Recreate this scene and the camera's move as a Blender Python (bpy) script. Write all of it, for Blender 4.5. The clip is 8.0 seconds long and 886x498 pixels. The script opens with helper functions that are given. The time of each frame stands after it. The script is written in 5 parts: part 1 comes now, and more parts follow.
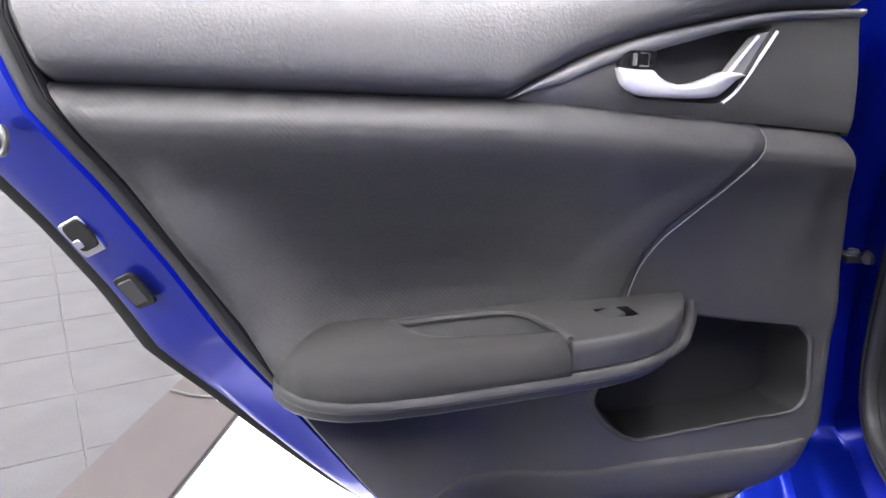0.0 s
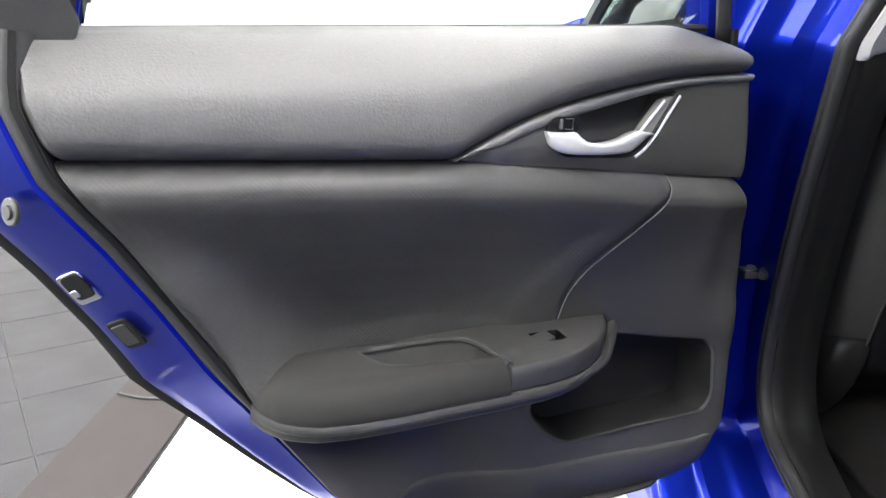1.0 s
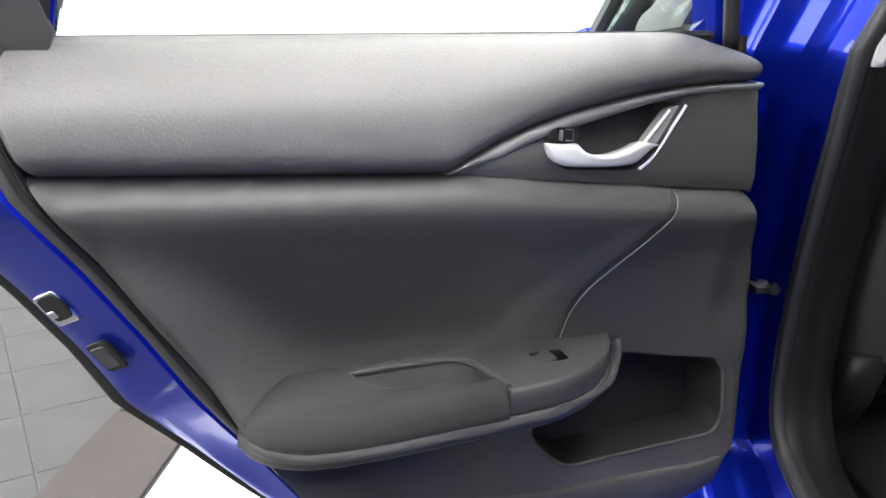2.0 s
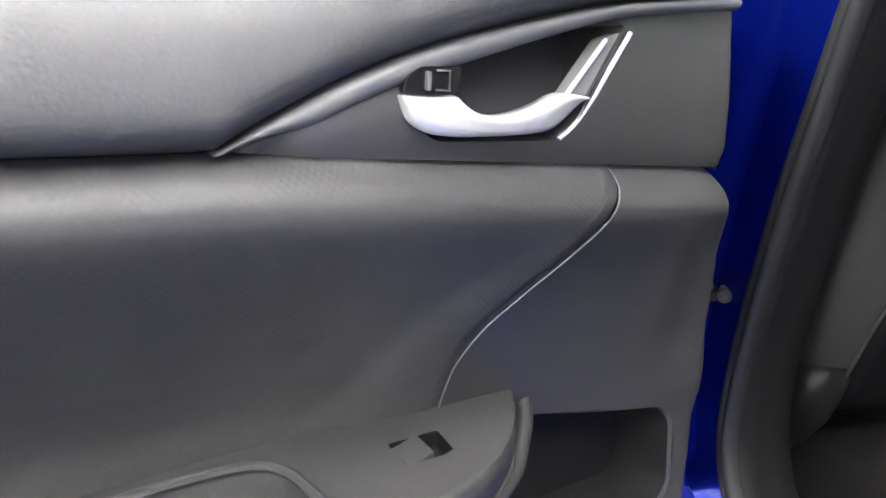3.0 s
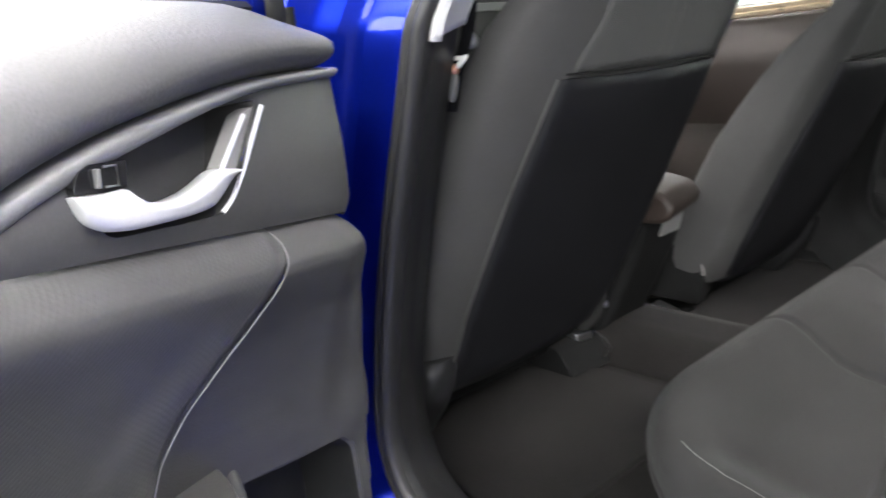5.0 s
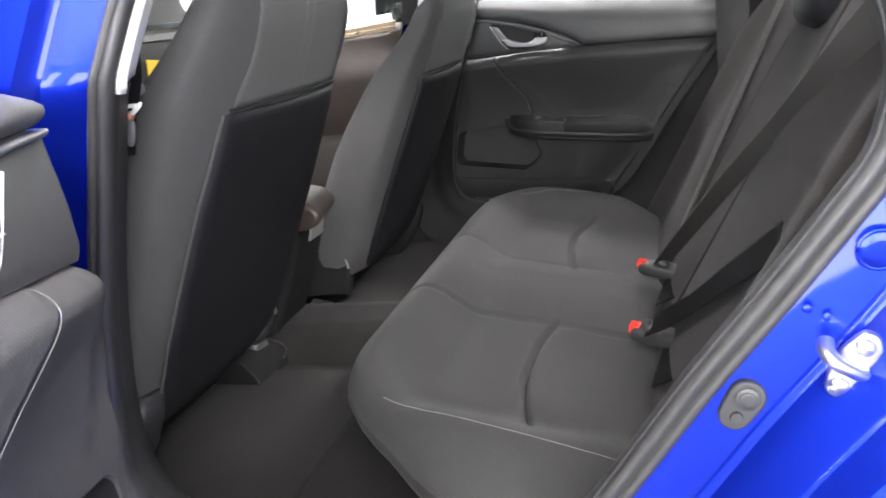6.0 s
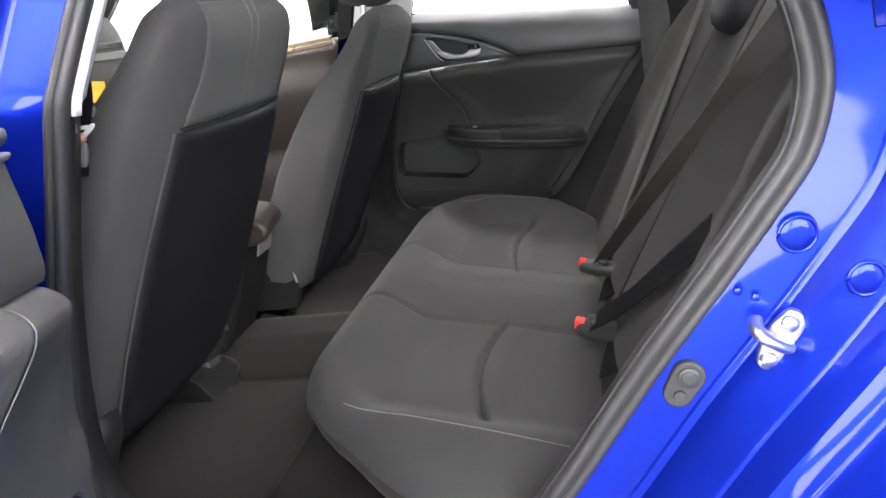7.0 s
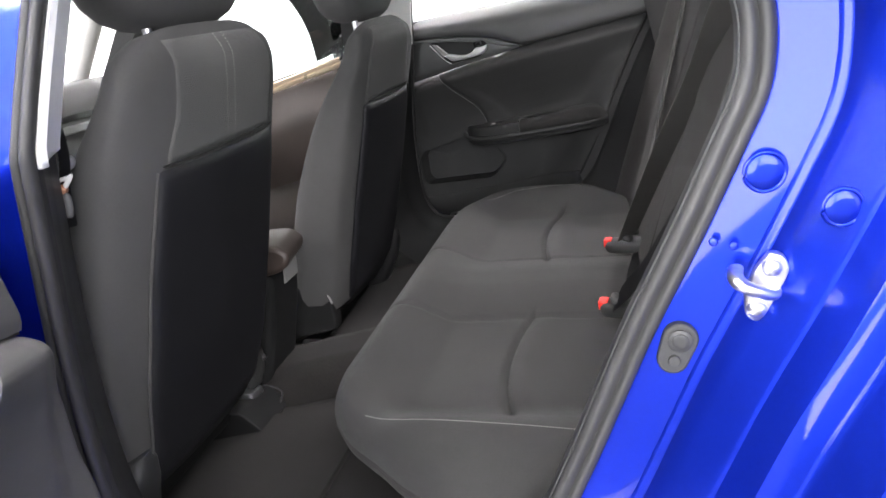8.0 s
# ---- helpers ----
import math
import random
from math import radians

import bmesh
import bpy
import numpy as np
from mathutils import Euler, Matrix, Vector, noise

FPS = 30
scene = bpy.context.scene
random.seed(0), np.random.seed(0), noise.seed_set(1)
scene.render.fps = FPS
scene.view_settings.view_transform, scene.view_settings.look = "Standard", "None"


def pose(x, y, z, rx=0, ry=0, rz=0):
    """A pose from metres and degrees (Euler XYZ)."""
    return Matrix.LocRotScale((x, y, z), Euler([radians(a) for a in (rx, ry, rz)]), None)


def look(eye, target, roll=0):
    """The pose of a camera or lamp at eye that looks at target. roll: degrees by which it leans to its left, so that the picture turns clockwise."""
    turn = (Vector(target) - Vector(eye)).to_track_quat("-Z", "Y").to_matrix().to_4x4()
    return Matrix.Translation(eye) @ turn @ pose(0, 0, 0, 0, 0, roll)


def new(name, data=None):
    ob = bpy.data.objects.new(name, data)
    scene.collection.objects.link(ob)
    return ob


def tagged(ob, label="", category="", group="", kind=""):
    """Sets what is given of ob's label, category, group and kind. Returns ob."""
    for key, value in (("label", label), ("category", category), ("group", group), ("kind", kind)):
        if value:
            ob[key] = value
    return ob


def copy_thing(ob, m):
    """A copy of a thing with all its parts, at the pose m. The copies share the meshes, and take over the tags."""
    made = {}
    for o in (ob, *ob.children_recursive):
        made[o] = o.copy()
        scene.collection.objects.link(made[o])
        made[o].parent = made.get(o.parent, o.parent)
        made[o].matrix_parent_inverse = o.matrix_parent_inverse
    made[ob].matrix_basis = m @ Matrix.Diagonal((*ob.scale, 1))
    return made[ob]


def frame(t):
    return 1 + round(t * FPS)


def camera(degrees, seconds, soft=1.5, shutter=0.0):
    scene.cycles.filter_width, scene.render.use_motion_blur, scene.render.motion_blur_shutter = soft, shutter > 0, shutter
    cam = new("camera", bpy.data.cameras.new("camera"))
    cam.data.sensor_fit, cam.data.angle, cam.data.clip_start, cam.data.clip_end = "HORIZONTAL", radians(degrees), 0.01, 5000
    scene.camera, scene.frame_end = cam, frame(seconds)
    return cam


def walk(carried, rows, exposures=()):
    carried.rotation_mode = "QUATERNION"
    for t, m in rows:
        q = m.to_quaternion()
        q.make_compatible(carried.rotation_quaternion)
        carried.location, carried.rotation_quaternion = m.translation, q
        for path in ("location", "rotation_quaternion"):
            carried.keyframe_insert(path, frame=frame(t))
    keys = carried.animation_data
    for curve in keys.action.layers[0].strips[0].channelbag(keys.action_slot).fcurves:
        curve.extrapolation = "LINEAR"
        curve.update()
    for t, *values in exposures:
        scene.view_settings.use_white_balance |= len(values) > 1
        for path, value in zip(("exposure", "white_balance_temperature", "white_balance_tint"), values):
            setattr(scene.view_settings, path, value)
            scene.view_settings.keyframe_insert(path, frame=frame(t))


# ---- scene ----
cam = camera(60.7, 8.0, soft=1.5, shutter=0.25)
PATH = [
    (0, (0.676, -0.304, 0.864), (-1.257, -0.495, 0.388), -1.1),
    (0.5, (0.72, -0.313, 0.91), (-1.208, -0.387, 0.383), -0.5),
    (1, (0.751, -0.313, 0.934), (-1.179, -0.335, 0.411), -0.7),
    (1.2, (0.75, -0.313, 0.934), (-1.179, -0.331, 0.404), -0.9),
    (2.3, (0.677, -0.29, 0.927), (-1.263, -0.343, 0.443), -1.1),
    (2.5, (0.594, -0.281, 0.913), (-1.353, -0.279, 0.458), -0.6),
    (3, (0.441, -0.255, 0.894), (-1.454, -0.013, 0.304), -0.5),
    (3.5, (0.407, -0.258, 0.898), (-1.462, 0.022, 0.245), -1.6),
    (4, (0.405, -0.257, 0.9), (-1.458, 0.088, 0.259), -2.5),
    (4.5, (0.417, -0.263, 0.908), (-1.371, 0.455, 0.372), -4.3),
    (4.6, (0.436, -0.273, 0.905), (-1.334, 0.523, 0.421), -4.3),
    (4.7, (0.437, -0.285, 0.905), (-1.27, 0.639, 0.424), -4.3),
    (5.8, (0.432, -0.454, 0.934), (-0.295, 1.317, 0.354), -8.3),
    (6, (0.432, -0.473, 0.939), (-0.169, 1.343, 0.354), -8.5),
    (6.5, (0.429, -0.503, 0.944), (-0.015, 1.359, 0.365), -9.6),
    (7, (0.426, -0.51, 0.945), (-0.018, 1.352, 0.364), -9.7),
    (7.5, (0.433, -0.509, 0.941), (-0.039, 1.345, 0.357), -10.8),
    (8, (0.502, -0.483, 0.906), (-0.111, 1.35, 0.394), -19.4),
]
# seconds, stops, kelvin, tint
EXPOSURES = [(0, 0.27, 6350, 17), (0.5, -0.14, 6450, 12), (1.5, -0.18, 6500, 10), (2.5, 0.02, 6500, 10), (3.0, 0.36, 6500, 10), (4.6, 0.32, 6500, 10), (5.8, 0.82, 6400, 15), (6.6, 0.70, 6400, 15), (8, 0.55, 6400, 15)]
walk(cam, [(t, look(eye, target, roll)) for t, eye, target, roll in PATH], EXPOSURES)

# ---- light ----
world = bpy.data.worlds.new("showroom_air")
scene.world = world
world.use_nodes = True
world.node_tree.nodes["Background"].inputs[0].default_value = (0.9, 0.95, 1.0, 1)
world.node_tree.nodes["Background"].inputs[1].default_value = 0.5


# ---- materials ----
def material(name, base, rough, metal=0.0, grain=0.0, grain_size=300.0, vary=0.15, patch=6.0, coat=0.0, sheen=0.0,
             pattern="noise", spec=0.5, rough_vary=0.08, emit=0.0):
    """A node material with colour variation at two scales and fine relief. Sizes are per metre."""
    m = bpy.data.materials.new(name)
    m.use_nodes = True
    nt = m.node_tree
    b = nt.nodes["Principled BSDF"]
    link = nt.links.new
    co = nt.nodes.new("ShaderNodeTexCoord")
    big = nt.nodes.new("ShaderNodeTexNoise")
    big.inputs["Scale"].default_value = patch
    big.inputs["Detail"].default_value = 5
    fine = nt.nodes.new("ShaderNodeTexNoise")
    fine.inputs["Scale"].default_value = grain_size
    fine.inputs["Detail"].default_value = 3
    for n in (big, fine):
        link(co.outputs["Object"], n.inputs["Vector"])
    both = nt.nodes.new("ShaderNodeMath")
    both.operation = "ADD"
    link(big.outputs["Fac"], both.inputs[0])
    link(fine.outputs["Fac"], both.inputs[1])
    ramp = nt.nodes.new("ShaderNodeMapRange")
    ramp.inputs["From Min"].default_value, ramp.inputs["From Max"].default_value = 0.7, 1.3
    ramp.inputs["To Min"].default_value, ramp.inputs["To Max"].default_value = 1 - vary, 1 + vary
    link(both.outputs[0], ramp.inputs["Value"])
    mix = nt.nodes.new("ShaderNodeVectorMath")
    mix.operation = "SCALE"
    mix.inputs[0].default_value = base
    link(ramp.outputs[0], mix.inputs["Scale"])
    link(mix.outputs[0], b.inputs["Base Color"])
    rr = nt.nodes.new("ShaderNodeMapRange")
    rr.inputs["To Min"].default_value, rr.inputs["To Max"].default_value = max(0.02, rough - rough_vary), min(1, rough + rough_vary)
    link(big.outputs["Fac"], rr.inputs["Value"])
    link(rr.outputs[0], b.inputs["Roughness"])
    b.inputs["Metallic"].default_value = metal
    b.inputs["Coat Weight"].default_value = coat
    b.inputs["Coat Roughness"].default_value = 0.05
    b.inputs["Sheen Weight"].default_value = sheen
    b.inputs["Specular IOR Level"].default_value = spec
    if grain:
        height = fine.outputs["Fac"]
        if pattern == "pebble":
            v = nt.nodes.new("ShaderNodeTexVoronoi")
            v.feature = "SMOOTH_F1"
            v.inputs["Scale"].default_value = grain_size
            link(co.outputs["Object"], v.inputs["Vector"])
            height = v.outputs["Distance"]
        elif pattern == "weave":
            waves = []
            for axis in ("X", "Z", "Y"):
                w = nt.nodes.new("ShaderNodeTexWave")
                w.bands_direction = axis
                w.inputs["Scale"].default_value = grain_size / 3
                w.inputs["Distortion"].default_value = 0.6
                link(co.outputs["Object"], w.inputs["Vector"])
                waves.append(w.outputs["Fac"])
            s = nt.nodes.new("ShaderNodeMath")
            s.operation = "ADD"
            link(waves[0], s.inputs[0])
            link(waves[1], s.inputs[1])
            s2 = nt.nodes.new("ShaderNodeMath")
            s2.operation = "ADD"
            link(s.outputs[0], s2.inputs[0])
            link(waves[2], s2.inputs[1])
            height = s2.outputs[0]
        elif pattern == "knit":
            turn = nt.nodes.new("ShaderNodeMapping")
            turn.inputs["Rotation"].default_value = (0, radians(45), 0)
            link(co.outputs["Object"], turn.inputs["Vector"])
            v = nt.nodes.new("ShaderNodeTexVoronoi")
            v.voronoi_dimensions = "2D"
            swap = nt.nodes.new("ShaderNodeSeparateXYZ")
            join = nt.nodes.new("ShaderNodeCombineXYZ")
            link(turn.outputs[0], swap.inputs[0])
            link(swap.outputs["X"], join.inputs["X"])
            link(swap.outputs["Z"], join.inputs["Y"])
            link(join.outputs[0], v.inputs["Vector"])
            v.inputs["Scale"].default_value = grain_size
            v.inputs["Randomness"].default_value = 0.05
            height = v.outputs["Distance"]
        bump = nt.nodes.new("ShaderNodeBump")
        bump.inputs["Strength"].default_value = grain
        bump.inputs["Distance"].default_value = 0.0008
        link(height, bump.inputs["Height"])
        link(bump.outputs[0], b.inputs["Normal"])
    if emit:
        b.inputs["Emission Color"].default_value = (1, 0.98, 0.95, 1)
        b.inputs["Emission Strength"].default_value = emit
    return m


TRIM = material("soft_touch_black_plastic", (0.087, 0.086, 0.0855), 0.52, grain=0.27, grain_size=500, pattern="pebble", vary=0.10, spec=0.28)
HARD = material("hard_black_plastic", (0.042, 0.0415, 0.0410), 0.52, grain=0.25, grain_size=700, vary=0.10, spec=0.18)
KNIT = material("knit_door_insert", (0.0445, 0.0441, 0.0434), 0.48, grain=0.24, grain_size=340, pattern="knit", vary=0.12, sheen=0.06, spec=0.16)
PAD = material("fabric_armrest_pad", (0.017, 0.0165, 0.016), 0.85, grain=0.35, grain_size=1300, sheen=0.05, vary=0.2, spec=0.2)
# Black plastic parts; also stands for the shade in gaps and recesses.
POCKET = material("matt_black_plastic_and_shade", (0.012, 0.012, 0.0122), 0.65, grain=0.2, grain_size=700, spec=0.15)
RIM = material("satin_dark_plastic_edge", (0.115, 0.1145, 0.114), 0.36, grain=0.06, grain_size=700, vary=0.08)
BEZEL_LIT = material("lit_bezel_edge", (0.17, 0.1695, 0.169), 0.42, grain=0.06, grain_size=700, vary=0.08, spec=0.25)
SURROUND = material("satin_black_surround", (0.040, 0.0397, 0.0393), 0.40, grain=0.05, grain_size=500, vary=0.10)
PIANO = material("gloss_black_plastic", (0.012, 0.012, 0.013), 0.12, vary=0.05, rough_vary=0.03)
SILVER = material("satin_silver_plastic", (0.74, 0.74, 0.74), 0.32, metal=0.35, vary=0.04)
CHROME = material("zinc_plated_steel", (0.72, 0.72, 0.75), 0.30, metal=1.0, vary=0.08, grain=0.1, grain_size=200)
GREYBOLT = material("dull_bolt_steel", (0.24, 0.24, 0.24), 0.46, metal=0.6)
PAINT = material("blue_metallic_paint", (0.005, 0.019, 0.33), 0.35, metal=0.76, vary=0.05, coat=0.48, rough_vary=0.03, spec=0.10)
RUBBER = material("black_weatherstrip_rubber", (0.027, 0.0265, 0.026), 0.50, grain=0.15, grain_size=900, vary=0.12)
DARKRUB = material("dark_rubber", (0.020, 0.020, 0.020), 0.6)
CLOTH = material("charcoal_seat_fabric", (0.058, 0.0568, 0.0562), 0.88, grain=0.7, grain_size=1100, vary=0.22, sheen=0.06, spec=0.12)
CLOTH_YOKE = material("grey_seat_fabric", (0.066, 0.0648, 0.0636), 0.85, grain=0.5, grain_size=900, pattern="weave", vary=0.12, sheen=0.10, spec=0.15)
# The seat fabric again, darker for the dimmer light on the bench.
CLOTH_SHADED = material("charcoal_fabric_shaded", (0.0285, 0.0278, 0.0274), 0.88, grain=0.7, grain_size=1100, vary=0.22, sheen=0.06, spec=0.12)
# Dark cloth of the rear backrests; also shade on cushion sides and front cushions.
CLOTH_DARK = material("dark_fabric_and_shade", (0.0155, 0.0130, 0.0120), 0.88, grain=0.6, grain_size=1100, vary=0.22, sheen=0.05, spec=0.12)
SATIN = material("satin_black_plastic", (0.020, 0.020, 0.021), 0.46, grain=0.2, grain_size=800, vary=0.08)
VINYL = material("black_vinyl_seat_back", (0.009, 0.009, 0.011), 0.55, grain=0.3, grain_size=900, vary=0.08, spec=0.3)
GREYPLATE = material("light_grey_plastic", (0.22, 0.215, 0.21), 0.45, grain=0.1, grain_size=500, vary=0.06)
THREAD = material("light_grey_thread", (0.27, 0.26, 0.25), 0.8)
CARPET = material("charcoal_carpet", (0.0165, 0.0150, 0.0144), 0.95, grain=1.0, grain_size=450, vary=0.35, sheen=0.05, spec=0.1)
WEB = material("grey_belt_webbing", (0.060, 0.057, 0.054), 0.65, grain=0.5, grain_size=900, pattern="weave", spec=0.3)
WEB_DARK = material("black_belt_webbing", (0.0065, 0.0065, 0.007), 0.7, grain=0.5, grain_size=900, pattern="weave", spec=0.1)
RED = material("red_buckle_plastic", (0.75, 0.03, 0.02), 0.4, vary=0.05)
COPPER = material("copper_plastic", (0.45, 0.22, 0.13), 0.4, metal=0.3)
YELLOW = material("yellow_paper_tag", (0.80, 0.55, 0.03), 0.6, vary=0.06)
CREAM = material("brushed_champagne_trim", (0.72, 0.58, 0.42), 0.28, metal=0.5, vary=0.06)
BROWN = material("dark_brown_plastic", (0.036, 0.026, 0.022), 0.5, grain=0.3, grain_size=420, pattern="pebble")
HEADLINER = material("light_grey_headliner", (0.55, 0.54, 0.52), 0.9, grain=0.4, grain_size=500)
MATWHITE = material("white_turntable_vinyl", (0.66, 0.65, 0.65), 0.45, vary=0.05, patch=3)
MATDARK = material("taupe_vinyl_border", (0.041, 0.0365, 0.0355), 0.8, grain=0.3, grain_size=500, vary=0.12, spec=0.08)
STONE = material("grey_stone_tile", (0.042, 0.0414, 0.0427), 0.75, vary=0.30, patch=5, grain=0.25, grain_size=320, spec=0.10)
GROUT = material("grey_grout", (0.06, 0.06, 0.06), 0.9)
GARNISH = material("light_ivory_pillar_plastic", (0.84, 0.83, 0.81), 0.5, vary=0.03)
WALLWHITE = material("white_wall_paint", (0.84, 0.84, 0.83), 0.7, vary=0.03, patch=1.5)
SLATE = material("dark_grey_wall_paint", (0.11, 0.13, 0.13), 0.6, vary=0.1, patch=2)
LAMP = material("lamp_diffuser", (0.9, 0.9, 0.9), 0.5, emit=195.0)

GLASS = bpy.data.materials.new("clear_car_glass")
GLASS.use_nodes = True
gt = GLASS.node_tree
gt.nodes.clear()
g_out = gt.nodes.new("ShaderNodeOutputMaterial")
g_mix = gt.nodes.new("ShaderNodeMixShader")
g_tr = gt.nodes.new("ShaderNodeBsdfTransparent")
g_tr.inputs[0].default_value = (0.90, 0.95, 0.93, 1)
g_gl = gt.nodes.new("ShaderNodeBsdfGlossy")
g_gl.inputs["Roughness"].default_value = 0.02
g_fr = gt.nodes.new("ShaderNodeFresnel")
g_fr.inputs["IOR"].default_value = 1.5
gt.links.new(g_fr.outputs[0], g_mix.inputs[0])
gt.links.new(g_tr.outputs[0], g_mix.inputs[1])
gt.links.new(g_gl.outputs[0], g_mix.inputs[2])
gt.links.new(g_mix.outputs[0], g_out.inputs[0])


TINT = GLASS.copy()
TINT.name = "tinted_rear_glass"
for node in TINT.node_tree.nodes:
    if node.type == "BSDF_TRANSPARENT":
        node.inputs[0].default_value = (0.35, 0.38, 0.37, 1)


# ---- mesh helpers ----
def link_mesh(name, verts, faces, mat, parent=None, label="", smooth=40.0, bevel=0.0, thick=0.0, subdiv=0):
    me = bpy.data.meshes.new(name)
    me.from_pydata([tuple(v) for v in verts], [], faces)
    bm = bmesh.new()
    bm.from_mesh(me)
    bmesh.ops.remove_doubles(bm, verts=bm.verts, dist=1e-6)
    bmesh.ops.delete(bm, geom=[v for v in bm.verts if not v.link_faces], context="VERTS")
    bmesh.ops.recalc_face_normals(bm, faces=bm.faces)
    bm.to_mesh(me)
    bm.free()
    if smooth:
        for p in me.polygons:
            p.use_smooth = True
        me.set_sharp_from_angle(angle=radians(smooth))
    me.materials.append(mat)
    ob = new(name, me)
    if parent:
        ob.parent = parent
    if thick:
        s = ob.modifiers.new("thickness", "SOLIDIFY")
        s.thickness, s.offset = thick, 0
    if bevel:
        b = ob.modifiers.new("edges", "BEVEL")
        b.width, b.segments, b.limit_method, b.angle_limit = bevel, 3, "ANGLE", radians(35)
        b.harden_normals = False
    if subdiv:
        s = ob.modifiers.new("smooth", "SUBSURF")
        s.levels = s.render_levels = subdiv
    if label:
        tagged(ob, label=label)
    return ob


def thing(name, label, category, group="", m=None, kind=""):
    ob = new(name)
    ob.empty_display_size = 0.1
    if m is not None:
        ob.matrix_basis = m
    return tagged(ob, label, category, group, kind)


def grid(rows, close=False):
    n = len(rows[0])
    verts = [p for r in rows for p in r]
    faces = []
    for i in range(len(rows) - 1):
        for j in range(n if close else n - 1):
            k = (j + 1) % n
            faces.append((i * n + j, i * n + k, (i + 1) * n + k, (i + 1) * n + j))
    return verts, faces


def loft(rings, caps=(True, True)):
    verts, faces = grid(rings, True)
    n = len(rings[0])
    if caps[0]:
        faces.append(tuple(range(n))[::-1])
    if caps[1]:
        faces.append(tuple((len(rings) - 1) * n + j for j in range(n)))
    return verts, faces


def spline(pts, n, closed=False):
    """Points along a smooth curve through pts."""
    pts = [np.array(p, float) for p in pts]
    m = len(pts)
    out = []
    segs = m if closed else m - 1
    for k in range(n):
        t = k / n * segs if closed else k / (n - 1) * segs
        i = min(int(t), segs - 1)
        f = t - i
        if closed:
            a, b, c, d = (pts[(i + o) % m] for o in (-1, 0, 1, 2))
        else:
            a, b, c, d = (pts[min(max(i + o, 0), m - 1)] for o in (-1, 0, 1, 2))
        out.append(0.5 * (2 * b + (c - a) * f + (2 * a - 5 * b + 4 * c - d) * f**2 + (3 * b - a - 3 * c + d) * f**3))
    return out


def even(pts, n, closed=False):
    """Resamples a fine polyline to n points at even steps."""
    pts = np.array(pts, float)
    if closed:
        pts = np.vstack([pts, pts[:1]])
    s = np.r_[0, np.cumsum(np.linalg.norm(np.diff(pts, axis=0), axis=1))]
    at = np.linspace(0, s[-1], n + 1)[:-1] if closed else np.linspace(0, s[-1], n)
    return np.stack([np.interp(at, s, pts[:, k]) for k in range(pts.shape[1])], 1)


def rounded(poly, r, seg=5):
    """A 2D polygon with its corners rounded."""
    out = []
    m = len(poly)
    for i in range(m):
        a, b, c = (np.array(poly[(i + o) % m], float) for o in (-1, 0, 1))
        p, q = a - b, c - b
        k = min(r, 0.45 * np.linalg.norm(p), 0.45 * np.linalg.norm(q))
        s, e = b + p / np.linalg.norm(p) * k, b + q / np.linalg.norm(q) * k
        for j in range(seg + 1):
            t = j / seg
            out.append((1 - t) ** 2 * s + 2 * t * (1 - t) * b + t * t * e)
    return out


def tube_geo(path, r, sides=8, flat=1.0):
    """A round bar along a path; r a number or one for each point."""
    path = [Vector(p) for p in path]
    rings = []
    up = Vector((0, 0, 1))
    for i, p in enumerate(path):
        d = (path[min(i + 1, len(path) - 1)] - path[max(i - 1, 0)]).normalized()
        a = d.cross(up)
        if a.length < 0.05:
            a = d.cross(Vector((1, 0, 0)))
        a.normalize()
        b = a.cross(d)
        rad = r[i] if isinstance(r, (list, tuple)) else r
        rings.append([p + a * math.cos(t) * rad + b * math.sin(t) * rad * flat for t in (2 * math.pi * k / sides for k in range(sides))])
    return loft(rings)


def plate_geo(outer, holes=(), step=0.0):
    """Triangles that fill a 2D outline less its holes; no edge inside longer than step, where it is given."""
    bm = bmesh.new()
    for loop in (outer, *holes):
        vs = [bm.verts.new((p[0], p[1], 0)) for p in loop]
        for i in range(len(vs)):
            bm.edges.new((vs[i], vs[(i + 1) % len(vs)]))
    bmesh.ops.triangle_fill(bm, edges=bm.edges, use_beauty=True, use_dissolve=False)
    for _ in range(6 if step else 0):
        far_edges = [e for e in bm.edges if e.calc_length() > step]
        if not far_edges:
            break
        bmesh.ops.subdivide_edges(bm, edges=far_edges, cuts=1, use_grid_fill=True)
        bmesh.ops.triangulate(bm, faces=bm.faces)
        bmesh.ops.beautify_fill(bm, faces=bm.faces, edges=bm.edges)
    bm.verts.index_update()
    v = [tuple(x.co) for x in bm.verts]
    f = [tuple(x.index for x in p.verts) for p in bm.faces]
    bm.free()
    return v, f


def box_geo(x0, x1, y0, y1, z0, z1):
    v = [(x, y, z) for x in (x0, x1) for y in (y0, y1) for z in (z0, z1)]
    return v, [(0, 1, 3, 2), (4, 6, 7, 5), (0, 4, 5, 1), (2, 3, 7, 6), (0, 2, 6, 4), (1, 5, 7, 3)]


def prism_geo(poly, lo, hi, to3d):
    """A 2D outline drawn out from lo to hi."""
    a, b = [to3d(p[0], p[1], lo) for p in poly], [to3d(p[0], p[1], hi) for p in poly]
    return loft([a, b])


def disc_geo(centre, normal, r, h, sides=20, dome=0.0):
    q = Vector(normal).normalized().to_track_quat("Z", "Y")
    prof = [(r, 0), (r, h * 0.7), (r * 0.9, h), (r * 0.45, h + dome)]
    rings = [[Vector(centre) + q @ Vector((a * math.cos(t), a * math.sin(t), b)) for t in (2 * math.pi * k / sides for k in range(sides))] for a, b in prof]
    return loft(rings)


